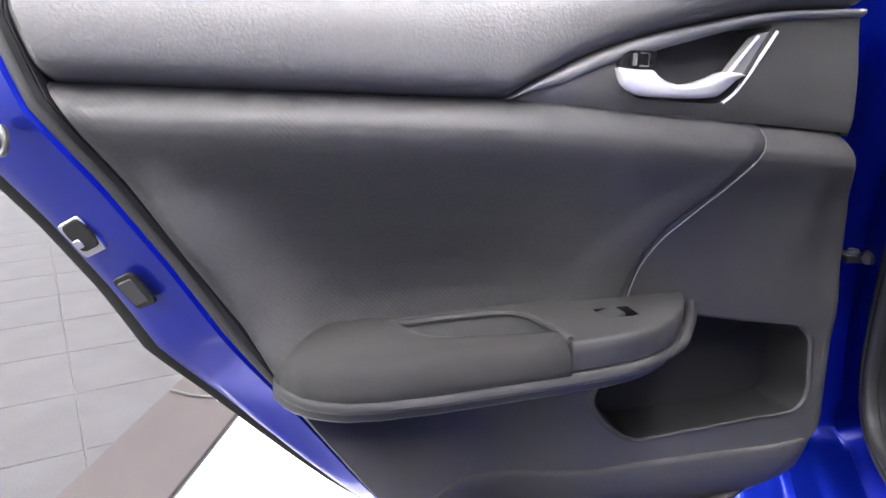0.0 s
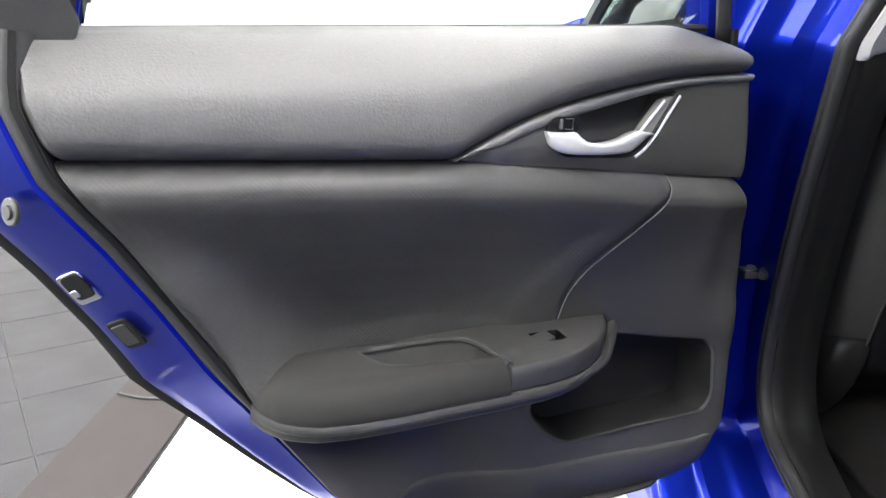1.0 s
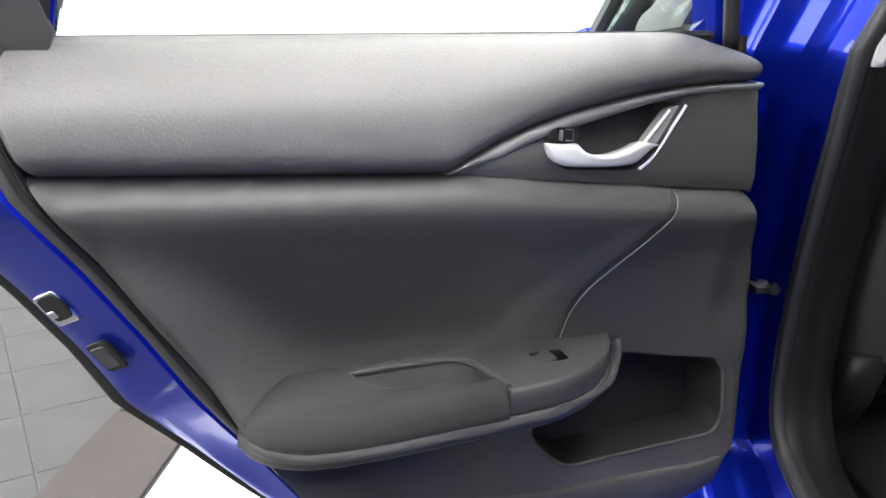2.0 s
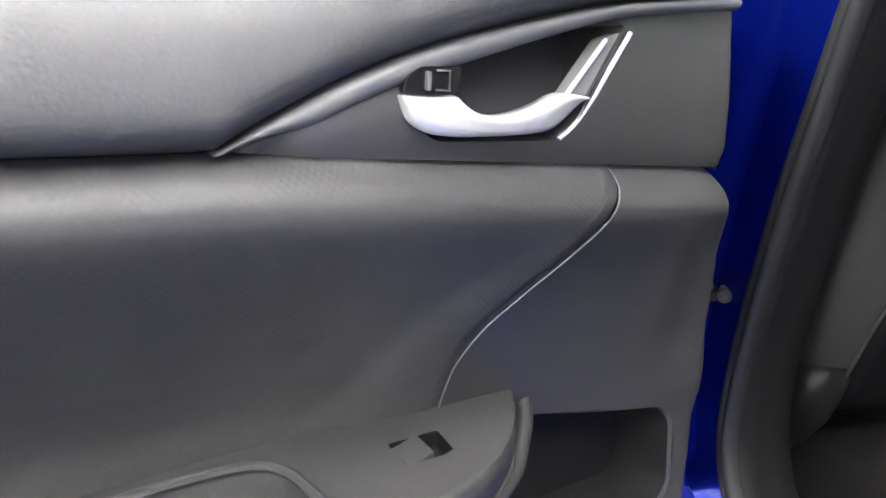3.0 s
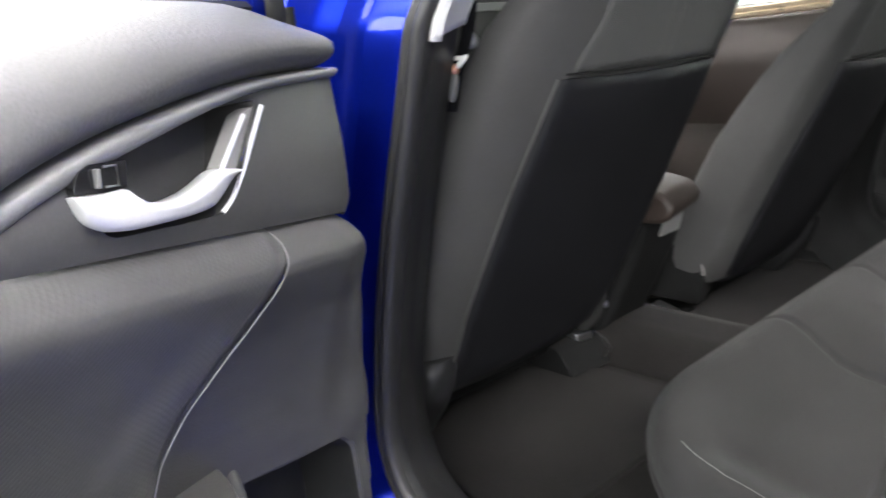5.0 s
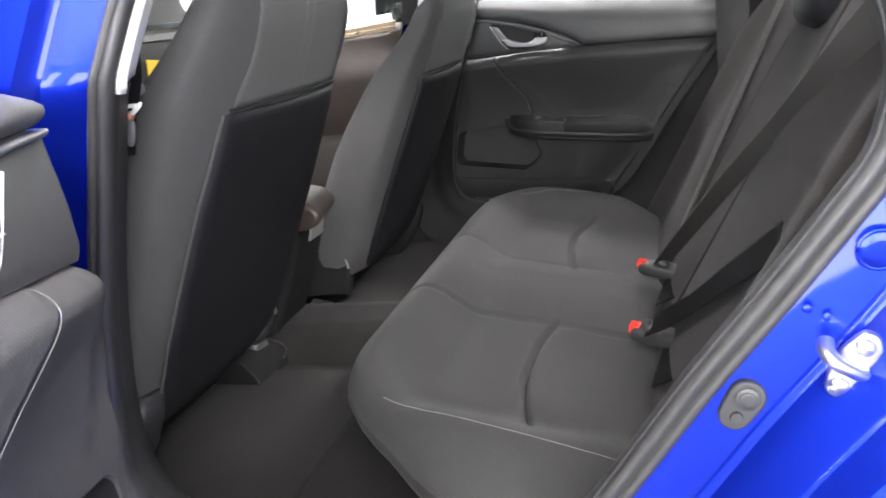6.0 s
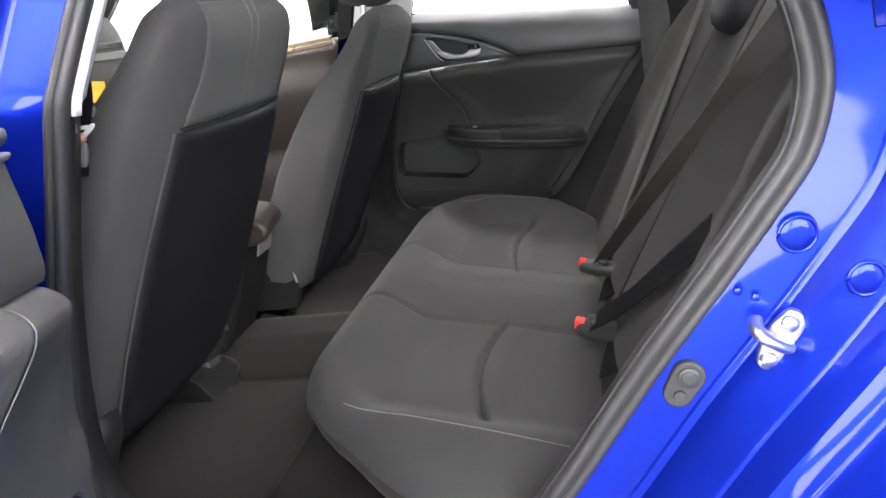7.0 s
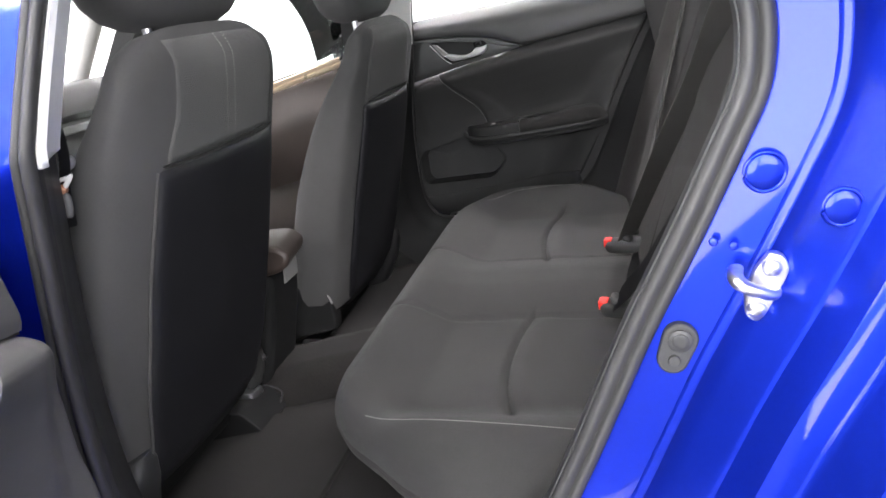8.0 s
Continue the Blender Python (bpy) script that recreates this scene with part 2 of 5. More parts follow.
def blob_geo(centre, half, power=3.0, turn=(0, 0, 0), n=16):
    """A soft rounded block."""
    e = Euler([radians(a) for a in turn]).to_matrix()
    rings = []
    for i in range(n + 1):
        a = -math.pi / 2 + math.pi * i / n
        ring = []
        for j in range(2 * n):
            b = math.pi * j / n
            c = [math.cos(a) * math.cos(b), math.cos(a) * math.sin(b), math.sin(a)]
            k = sum(abs(x) ** power for x in c) ** (-1 / power)
            ring.append(Vector(centre) + e @ Vector([x * k * h for x, h in zip(c, half)]))
        rings.append(ring)
    return loft(rings)


def ss(a, b, x):
    t = min(1.0, max(0.0, (x - a) / (b - a)))
    return t * t * (3 - 2 * t)


def lin(x, *pairs):
    return float(np.interp(x, [p[0] for p in pairs], [p[1] for p in pairs]))


# ---- showroom ----
SOUTH_WATTS, EAST_WATTS = 385.0, 48.0
MID = 0.755  # the car's centre line lies along x at this y


def showroom():
    v, f = box_geo(-7, 6, -5.5, 6.5, -0.2, -0.004)
    tagged(link_mesh("floor", v, f, GROUT, smooth=0), "dark grouted bed under the grey stone tiles", "floor", kind="structure")
    walls = {"wall_north": (-7, 6, 6.5, 6.6), "wall_west": (-7.1, -7, -5.5, 6.5)}
    for name, (x0, x1, y0, y1) in walls.items():
        v, f = box_geo(x0, x1, y0, y1, -0.012, 3.6)
        tagged(link_mesh(name, v, f, WALLWHITE, smooth=0), "plain white painted showroom wall", "wall", kind="structure")
    # the two window walls behind the camera's side: piers, sill, header, glass and daylight
    for name, horizontal, at, ends in (("wall_south", True, -5.5, (-7, 6)), ("wall_east", False, 6.0, (-5.5, 6.5))):
        geo_v, geo_f = [], []

        def add(lo, hi, z0, z1):
            bv, bf = box_geo(lo, hi, at - 0.1, at, z0, z1) if horizontal else box_geo(at, at + 0.1, lo, hi, z0, z1)
            geo_f.extend(tuple(i + len(geo_v) for i in p) for p in bf)
            geo_v.extend(bv)

        add(*ends, -0.012, 0.30)
        add(*ends, 3.10, 3.60)
        n = 3
        step = (ends[1] - ends[0]) / n
        for k in range(n + 1):
            c = ends[0] + k * step
            add(max(ends[0], c - 0.25), min(ends[1], c + 0.25), 0.30, 3.10)
        # Both walls stay out of view; dark paint chosen to cut bounce onto the car.
        me = link_mesh(name, geo_v, geo_f, SLATE, smooth=0)
        tagged(me, "unseen dark grey wall with tall showroom windows", "wall", kind="structure")
        for k in range(n):
            c = ends[0] + (k + 0.5) * step
            lamp = bpy.data.lights.new("window_daylight", "AREA")
            lamp.shape, lamp.size, lamp.size_y = "RECTANGLE", step - 0.5, 2.8
            lamp.energy, lamp.color = SOUTH_WATTS if horizontal else EAST_WATTS, (0.97, 1.0, 0.99)
            ob = new("window_daylight", lamp)
            ob.matrix_basis = look((c, at - 0.05, 1.7), (c, at + 5, 1.7)) if horizontal else look((at + 0.05, c, 1.7), (at - 5, c, 1.7))
    v, f = box_geo(-7.1, 6.1, -5.6, 6.6, 3.6, 3.7)
    tagged(link_mesh("ceiling", v, f, WALLWHITE, smooth=0), "plain white showroom ceiling", "ceiling", kind="structure")
    # white vinyl under the car, with its dark border
    v, f = box_geo(-4.2, -0.05, -1.001, 2.6, -0.010, 0.006)
    tagged(link_mesh("vehicle_mat", v, f, MATWHITE, bevel=0.003), "bright white vinyl mat under the blue car", "floor mat")
    v, f = box_geo(-4.4, 0.2, -1.25, -1.012, -0.010, 0.008)
    strip = link_mesh("border_strip", v, f, MATDARK, bevel=0.003)
    tagged(strip, "taupe vinyl border strip along the white mat", "floor strip")
    for x in (-3.5, -2.4, -1.12, 0.05):
        ring = [[(x + r * math.cos(t), -1.08 + r * math.sin(t), z) for t in (2 * math.pi * k / 20 for k in range(20))]
                for r, z in ((0.006, 0.0085), (0.007, 0.011), (0.012, 0.011), (0.014, 0.0085))]
        link_mesh("eyelet", *loft(ring, (False, False)), CHROME, strip)
    v, f = tube_geo([(-1.12, -1.1, 0.012), (-1.13, -1.17, 0.012), (-1.16, -1.24, 0.011)], 0.004)
    link_mesh("cord", v, f, DARKRUB, strip)


def ceiling_lights():
    """Long ceiling lamps over the car."""
    first = None
    for x in (-3.0, -0.85, 0.6, 1.75, 3.1):
        for y in (-3.3, 0.25, 1.25, 3.6):
            if first is None:
                lamp = thing("ceiling_light", "long white ceiling lamp with two glowing tubes", "ceiling light", "ceiling lights")
                link_mesh("frame", *box_geo(-0.66, 0.66, -0.17, 0.17, 0.0, 0.05), WALLWHITE, lamp, smooth=0, bevel=0.006)
                for dy in (-0.075, 0.075):
                    link_mesh("tube", *tube_geo([(x_, dy, -0.012) for x_ in (-0.60, -0.2, 0.2, 0.60)], 0.026, 12), LAMP, lamp, "glowing white tube")
                first = lamp
                lamp.matrix_basis = pose(x, y, 3.55)
            else:
                copy_thing(first, pose(x, y, 3.55))


showroom()
ceiling_lights()


# ---- rear doors ----
def crease(u):
    return 0.799 + 0.122 * u if u < 0.311 else 0.837 + 0.066 * (u - 0.311)


UPPER = np.array(spline([(-0.05, 0.9018), (0.006, 0.902), (0.09, 0.8985), (0.177, 0.885), (0.235, 0.8705), (0.289, 0.8490), (0.311, 0.838)], 200) + [np.array([0.33, 0.8392]), np.array([0.66, 0.8606])])


def upper_low(u):
    """The lower edge of the upper trim."""
    return float(np.interp(u, UPPER[:, 0], UPPER[:, 1]))


SEAM = [(0.083, 0.809, 0.0), (0.0915, 0.795, -0.002), (0.108, 0.773, -0.008), (0.123, 0.754, -0.016), (0.1405, 0.735, -0.028), (0.1605, 0.712, -0.04), (0.1735, 0.686, -0.05), (0.181, 0.650, -0.056), (0.184, 0.60, -0.056)]


def seam_u(z):
    return lin(z, *[(p[1], p[0]) for p in reversed(SEAM)])


def left_u(z):
    """The rear edge of the door trim."""
    return lin(z, (0.45, 0.372), (0.522, 0.417), (0.595, 0.466), (0.648, 0.490), (0.69, 0.510), (0.74, 0.540), (0.80, 0.576), (0.851, 0.612), (0.87, 0.624), (0.90, 0.634), (0.95, 0.639))


def right_u(z):
    return lin(z, (0.45, 0.0), (0.48, -0.038), (0.51, -0.048), (0.6, -0.049), (0.66, -0.044), (0.70, -0.0365), (0.74, -0.0255), (0.76, -0.0185), (0.785, -0.0115), (0.80, -0.009))


def low_w(u, z):
    """Depth of the lower trim: a full lip under the crease, then hollow down to the armrest."""
    h = crease(u) - z
    w = lin(h, (0, -0.022), (0.002, -0.0150), (0.005, -0.0090), (0.009, -0.0030), (0.014, 0.0020), (0.020, 0.0050), (0.027, 0.0050), (0.036, 0.0015), (0.048, -0.0055), (0.07, -0.0185), (0.10, -0.034), (0.13, -0.046), (0.16, -0.054), (0.20, -0.058), (0.4, -0.058))
    if u < seam_u(z):
        flat = lin(h, (0, -0.022), (0.002, -0.0150), (0.005, -0.0090), (0.009, -0.0030), (0.014, 0.0020), (0.020, 0.0050), (0.027, 0.0048), (0.036, 0.001), (0.06, -0.010), (0.11, -0.024), (0.20, -0.043), (0.4, -0.045))
        w += (flat - w) * ss(seam_u(z), right_u(z), u)
    # the insert is scooped behind a soft edge that runs down to the armrest
    if u > seam_u(z):
        edge = lin(z, (0.64, 0.245), (0.70, 0.215), (0.75, 0.165), (0.79, 0.10))
        w -= 0.0045 * ss(edge - 0.006, edge + 0.014, u) * ss(0.02, 0.08, h) * ss(0.64, 0.68, z)
    w -= 0.030 * ss(0.05, 0.19, h) * ss(0.19, 0.32, u) * ss(0.0, 0.13, left_u(z) - u)
    w -= 0.006 * ss(0.03, -0.01, u) * ss(0.62, 0.68, z)
    w += 0.030 * ss(0.08, 0.0, left_u(z) - u) * ss(0.03, 0.12, h)
    return w


def shell_outline(off, tight=True):
    """The door's outline below the window, grown outwards by off; tight: the shut face narrows towards the foot."""
    base = [(0.620, 0.945), (0.627, 0.90), (0.612, 0.851), (0.576, 0.80), (0.540, 0.74), (0.490, 0.648), (0.417, 0.522), (0.385, 0.475), (0.33, 0.446), (0.20, 0.432), (0.05, 0.432), (-0.02, 0.448), (-0.044, 0.50), (-0.046, 0.60), (-0.035, 0.72), (-0.02, 0.80), (-0.012, 0.90), (-0.012, 0.945)]
    p = even(base, 90)
    t = np.gradient(p, axis=0)
    n = np.stack([t[:, 1], -t[:, 0]], 1)
    n /= np.linalg.norm(n, axis=1)[:, None]
    n *= -1
    if (n[0] @ np.array([1, 0])) < 0:
        n *= -1
    k = np.where(p[:, 0] < -0.005, 0.6, np.interp(p[:, 1], (0.44, 0.49, 0.56, 0.62, 0.68), (0.05, 0.22, 0.50, 0.74, 1.0) if tight else (0.9, 0.9, 1.0, 1.0, 1.0)))[:, None]
    q = p + n * off * k
    q[:, 1] = np.minimum(q[:, 1], 0.936 if off > 0.06 else 0.950)
    return q


def base_w(z):
    return lin(z, (0.45, -0.05), (0.60, -0.045), (0.66, -0.030), (0.75, -0.015), (0.82, -0.004), (1.0, -0.004))


def rear_door(name, label, s, m):
    """A rear door, in u along it from the hinge, w into the cabin and z; s = -1 mirrors it."""
    door = thing(name, label, "car door", "rear doors", m)

    def F(u, w, z):
        return (u, s * w, z)

    # painted inner frame, weatherstrip and outer skin
    def band(n, profile, mat, lab=""):
        rows = []
        for off, w in profile:
            o = shell_outline(off, s > 0)
            flat = [-0.016 + (w + 0.016) * (0.35 + 0.65 * ss(0.50, 0.70, p[1])) if s > 0 and w < -0.016 and p[0] > 0.2 else w for p in o]
            rows.append([F(p[0], w_ + base_w(p[1]) - 0.035 * ss(0.04, -0.005, p[0]), p[1]) for p, w_ in zip(o, flat)])
        return link_mesh(n, *grid(rows), mat, door, lab, smooth=50)

    if s > 0:
        band("weatherstrip", [(-0.010, -0.040), (-0.004, -0.030), (0.0, -0.012), (0.003, -0.006), (0.008, -0.005), (0.013, -0.007), (0.017, -0.014), (0.018, -0.03)], HARD, "black rubber strip round the door trim")
        # Raised black band stands for the shaded gap beside the trim.
        band("groove_shade", [(0.003, -0.012), (0.004, -0.0030), (0.0085, -0.0030), (0.0095, -0.012)], POCKET, "dark groove round the door trim")
        band("inner_frame", [(0.012, -0.030), (0.017, -0.016), (0.021, -0.015), (0.036, -0.032), (0.052, -0.050), (0.062, -0.062), (0.071, -0.073), (0.075, -0.082), (0.069, -0.090)], PAINT, "glossy blue painted shut face")
        band("edge_seal", [(0.062, -0.084), (0.075, -0.088), (0.086, -0.096), (0.089, -0.106), (0.074, -0.112)], POCKET, "black edge seal")
    else:
        band("weatherstrip", [(-0.010, -0.040), (-0.002, -0.030), (0.001, -0.012), (0.005, -0.008), (0.05, -0.012), (0.09, -0.016), (0.10, -0.04)], HARD, "black rubber strip round the door trim")
    band("skin_edge", [(0.066, -0.111), (0.084, -0.113), (0.087, -0.117), (0.085, -0.122), (0.06, -0.126)], PAINT)
    o = shell_outline(0.085, s > 0)
    rows = []
    for k in range(9):
        q = k / 8
        row = []
        for p in o:
            c = np.array([0.28, p[1]])
            at = p * (1 - q) + c * q
            row.append(F(at[0], -0.122 + base_w(p[1]) * (1 - q) - 0.02 * q - 0.02 * ss(0.45, 0.8, at[1]) * ss(1.0, 0.8, at[1]), at[1]))
        rows.append(row)
    link_mesh("outer_skin", *grid(rows), PAINT, door, "blue painted outer skin", smooth=50)
    # inner panel behind the trim
    v, f = prism_geo([tuple(p) for p in shell_outline(0.085 if s < 0 else 0.01, s > 0)], -0.122, -0.114, lambda a, b, c: F(a, c, b))
    link_mesh("inner_panel", v, f, HARD, door)

    # upper trim: a tight roll at its foot, nearly flat above, then back to the window
    rows = []
    nu = 80
    for b in (0, 0.02, 0.04, 0.07, 0.10, 0.14, 0.18, 0.23, 0.29, 0.36, 0.46, 0.56, 0.66, 0.76, 0.86, 0.94, 1.0):
        row = []
        for k in range(nu + 1):
            a = k / nu
            zr, zl = 0.902 + b * 0.030, 0.859 + b * 0.088
            ur = -0.009 + 0.035 * max(0, b - 0.35) ** 1.6
            ul = left_u(zl) - 0.004
            u = ur + (ul - ur) * a
            lo, hi = upper_low(u), 0.948 - 0.012 * ss(0.06, 0.0, u)
            z = lo + b * (hi - lo)
            w = 0.0045 + lin(z - lo, (0, -0.032), (0.002, -0.021), (0.004, -0.0135), (0.007, -0.0072), (0.011, -0.0030), (0.016, -0.0006), (0.022, 0.0))
            w += lin(b, (0.30, 0), (0.46, -0.0025), (0.56, -0.0075), (0.66, -0.0145), (0.76, -0.0235), (0.86, -0.0345), (0.94, -0.0465), (1.0, -0.0625))
            end = max(ss(0.012, 0.0, u - ur), ss(0.010, 0.0, ul - u))
            row.append(F(u, w - 0.022 * end ** 2 - 0.004 * ss(0.36, 0.26, u), z))
        rows.append(row)
    link_mesh("upper_trim", *grid(rows), TRIM, door, "grained soft black upper trim", thick=0.003, smooth=60)
    # dark gap under the upper trim
    rows = [[F(u, w, upper_low(u) + dz) for u in np.linspace(0.012, 0.615, 40)] for w, dz in ((-0.034, 0.004), (-0.034, -0.006), (-0.028, -0.010))]
    link_mesh("shadow_gap", *grid(rows), HARD, door, smooth=60)

    # handle bezel, with its recess
    top = [(u, upper_low(u) - 0.001) for u in np.linspace(0.305, -0.014, 44)]
    low = [(u, crease(u) + 0.001) for u in np.linspace(-0.014, 0.305, 34)]
    outer = top + low
    recess = rounded([(0.221, 0.857), (0.2195, 0.866), (0.211, 0.872), (0.188, 0.8765), (0.159, 0.881), (0.126, 0.8865), (0.080, 0.8885), (0.119, 0.8315), (0.132, 0.8285), (0.205, 0.8345), (0.216, 0.845)], 0.006, 4)
    v, f = plate_geo(outer, [recess], 0.012)

    def bez_w(u, z):
        lo, hi = crease(u), upper_low(u)
        t = (z - lo) / max(hi - lo, 1e-4)
        return -0.0135 + 0.0045 * ss(1.0, 0.35, t) - 0.003 * ss(0.012, 0.0, z - lo) - 0.008 * ss(0.030, 0.008, hi - lo) - 0.006 * ss(-0.008, -0.014, u)

    link_mesh("handle_bezel", [F(p[0], bez_w(*p[:2]), p[1]) for p in v], f, SURROUND, door, "smooth black handle surround", smooth=60)
    cen = np.mean(np.array(recess), 0)
    rings = []
    for q, w, tilt in ((1.0, -0.0105, 0), (0.985, -0.014, 0.05), (0.955, -0.024, 0.30), (0.92, -0.027, 0.36), (0.5, -0.028, 0.36), (0.2, -0.028, 0.36)):
        ring = [cen + (np.array(p) - cen) * q for p in recess]
        rings.append([F(p[0], w - tilt * max(0.0, p[1] - 0.838), p[1]) for p in ring])
    link_mesh("handle_recess", *loft(rings, (False, True)), SURROUND, door)
    # soft raised rim along the curve, pointed at its tip
    us = np.linspace(0.3125, -0.014, 140)
    curve = np.array([(u, upper_low(u)) for u in us])
    tang = np.gradient(curve, axis=0)
    tang = np.array([tang[max(0, i - 4):i + 5].mean(0) for i in range(len(tang))])
    inside = np.stack([-tang[:, 1], tang[:, 0]], 1)
    inside /= np.linalg.norm(inside, axis=1)[:, None]
    inside *= np.where(inside[:, 1:] > 0, -1, 1)
    rim = []
    for d, w in ((-0.0015, -0.026), (0.0, -0.0170), (0.0007, -0.0105), (0.0017, -0.0078), (0.0032, -0.0068), (0.0055, -0.0070), (0.0080, -0.0080), (0.0105, -0.0102), (0.0125, -0.0155)):
        row = []
        for u, p, n in zip(us, curve, inside):
            q = p + n * d * min(1, (0.3135 - u) / 0.045) * (0.62 + 0.38 * ss(0.06, 0.20, u))
            row.append(F(q[0], w - 0.006 * ss(-0.008, -0.014, u), max(q[1], crease(q[0]) + 0.0006)))
        rim.append(row)
    # The rim's colour is lighter than the surround, for the light it catches.
    link_mesh("bezel_rim", *grid(rim), BEZEL_LIT, door, "satin grey edge of the handle surround", smooth=70)

    # closed end of the trim at the hinge side
    rows = [[F(du, w, z) for z in np.linspace(0.795, 0.897, 8)] for du, w in ((-0.0138, -0.0190), (-0.0148, -0.0215), (-0.0155, -0.030), (-0.016, -0.07))]
    link_mesh("trim_end", *grid(rows), SURROUND, door, smooth=60)
    # Black strip added behind the crease to stand for the shade in it.
    rows = [[F(u, w, crease(u) + dz) for u in np.linspace(-0.012, 0.60, 40)] for w, dz in ((-0.030, 0.010), (-0.026, 0.004), (-0.026, -0.006))]
    link_mesh("crease_backing", *grid(rows), POCKET, door, "dark gap under the handle surround", smooth=60)

    # pull handle
    handle = new("pull_handle")
    handle.parent = door
    tagged(handle, label="satin silver inner pull handle")
    top = spline([(0.223, 0.858), (0.215, 0.857), (0.205, 0.856), (0.1965, 0.8562), (0.1930, 0.8555), (0.188, 0.851), (0.181, 0.847), (0.167, 0.8438), (0.152, 0.845), (0.140, 0.848), (0.129, 0.852), (0.120, 0.8525), (0.110, 0.8505)], 60)
    bot = spline([(0.223, 0.858), (0.221, 0.849), (0.217, 0.844), (0.209, 0.8397), (0.197, 0.837), (0.181, 0.8355), (0.155, 0.834), (0.136, 0.834), (0.127, 0.836), (0.118, 0.842), (0.110, 0.850)], 60)
    rows = []
    for b, back in [(0.0, 0.012), (0.0, 0.004)] + [(q, 0.0) for q in np.linspace(0.02, 0.98, 15)] + [(1.0, 0.004), (1.0, 0.014)]:
        row = []
        for j, (p, q) in enumerate(zip(top, bot)):
            a = j / 59
            w = -0.0025 - back - 0.0035 * abs(2 * b - 1) ** 4 - 0.008 * b * ss(0.30, 1.0, a) - 0.003 * ss(0.06, 0.0, a)
            row.append(F(p[0] + b * (q[0] - p[0]), w, p[1] + b * (q[1] - p[1])))
        rows.append(row)
    link_mesh("lever", *grid(rows), SILVER, handle, smooth=50, thick=0.001)
    knob = rounded([(0.2225, 0.8588), (0.2215, 0.864), (0.218, 0.869), (0.212, 0.8712), (0.191, 0.8702), (0.190, 0.869), (0.192, 0.8568), (0.206, 0.8570)], 0.0015, 3)
    v, f = prism_geo(knob, -0.03, -0.0065, lambda a, b, c: F(a, c, b))
    link_mesh("lock_tab", v, f, PIANO, handle, "gloss black lock tab", bevel=0.0015)
    # raised grip and marked window of the lock tab
    v, f = prism_geo([(0.2112, 0.8600), (0.2088, 0.8598), (0.2082, 0.8688), (0.2106, 0.8690)], -0.008, -0.0035, lambda x, y, c: F(x, c, y))
    link_mesh("lock_grip", v, f, RIM, handle, bevel=0.0008)
    ring = [(0.2052, 0.8598), (0.1975, 0.8590), (0.1970, 0.8685), (0.2045, 0.8690)]
    path = [F(p[0], -0.0062, p[1]) for p in ring]
    link_mesh("lock_mark", *tube_geo(path, 0.0007, 6), RIM, handle)
    # two bright edges of the recess, and the light facet between them
    for r, pts in ((0.0015, [(0.1235, 0.8505), (0.109, 0.866), (0.0955, 0.8805)]), (0.0015, [(0.126, 0.829), (0.115, 0.836), (0.1025, 0.850), (0.090, 0.867), (0.0775, 0.884)])):
        path = [F(p[0], -0.0100, p[1]) for p in spline(pts, 14)]
        link_mesh("bright_edge", *tube_geo(path, r, 6), SILVER, door, "thin satin silver edge")
    v, f = prism_geo([(0.1225, 0.850), (0.106, 0.848), (0.083, 0.884), (0.0955, 0.8805)], -0.022, -0.0125, lambda a, b, c: F(a, c, b))
    link_mesh("recess_facet", v, f, GREYPLATE, door)

    # lower trim: hard front panel and knit insert, parted by a curved seam
    for n, front, mat, lab in (("front_panel", True, HARD, "hard black plastic front part of the door trim"), ("insert_panel", False, KNIT, "dark grey knit covered door insert")):
        rows = []
        for k in range(61):
            b = k / 60
            b = 1 - (1 - b) ** 1.35
            row = []
            for j in range(41):
                a = j / 40
                zr = 0.630 + b * (crease(0.08) - 0.630)
                if front:
                    u0, u1 = right_u(zr), seam_u(zr) - 0.0006
                else:
                    zl = 0.640 + b * (crease(0.61) - 0.640)
                    u0, u1 = seam_u(zr) + 0.0006, left_u(zl) - 0.001
                u = u0 + (u1 - u0) * a
                zb = lin(u, (-0.05, 0.6165), (-0.006, 0.6165), (0.108, 0.6365), (0.2, 0.645)) if front else 0.63
                z = zb + b * (crease(u) - zb)
                w = low_w(u, z)
                if front:
                    w -= 0.006 * ss(0.005, 0.0, u - right_u(zr)) - 0.0018
                else:
                    w += 0.0006 - 0.0008 * ss(0.002, 0.0, u - u0)
                row.append(F(u, w, z))
            rows.append(row)
        link_mesh(n, *grid(rows), mat, door, lab, smooth=60, thick=0.0 if front else 0.002)
    path = [F(p[0], low_w(p[0] - 0.004, p[1]) + 0.0016, p[1]) for p in spline(SEAM[:8], 40)]
    link_mesh("seam_edge", *tube_geo(path, 0.0007, 6), RIM, door, "thin light seam edge")

    # lower panel with its map pocket
    low = [(u, 0.668) for u in np.linspace(-0.042, 0.497, 30)]
    rear = [(left_u(z) - 0.002, z) for z in np.linspace(0.645, 0.50, 14)]
    bot = [(0.385, 0.4955), (0.30, 0.494), (0.17, 0.490), (0.05, 0.487), (-0.028, 0.486), (-0.041, 0.50)]
    fr = [(right_u(z), z) for z in np.linspace(0.51, 0.65, 8)]
    pocket = rounded([(0.108, 0.634), (-0.006, 0.614), (-0.018, 0.600), (-0.022, 0.541), (-0.010, 0.524), (0.097, 0.519), (0.165, 0.5155), (0.190, 0.534), (0.210, 0.562), (0.19, 0.60), (0.14, 0.632)], 0.012, 5)
    v, f = plate_geo(low + rear + bot + fr, [pocket], 0.016)
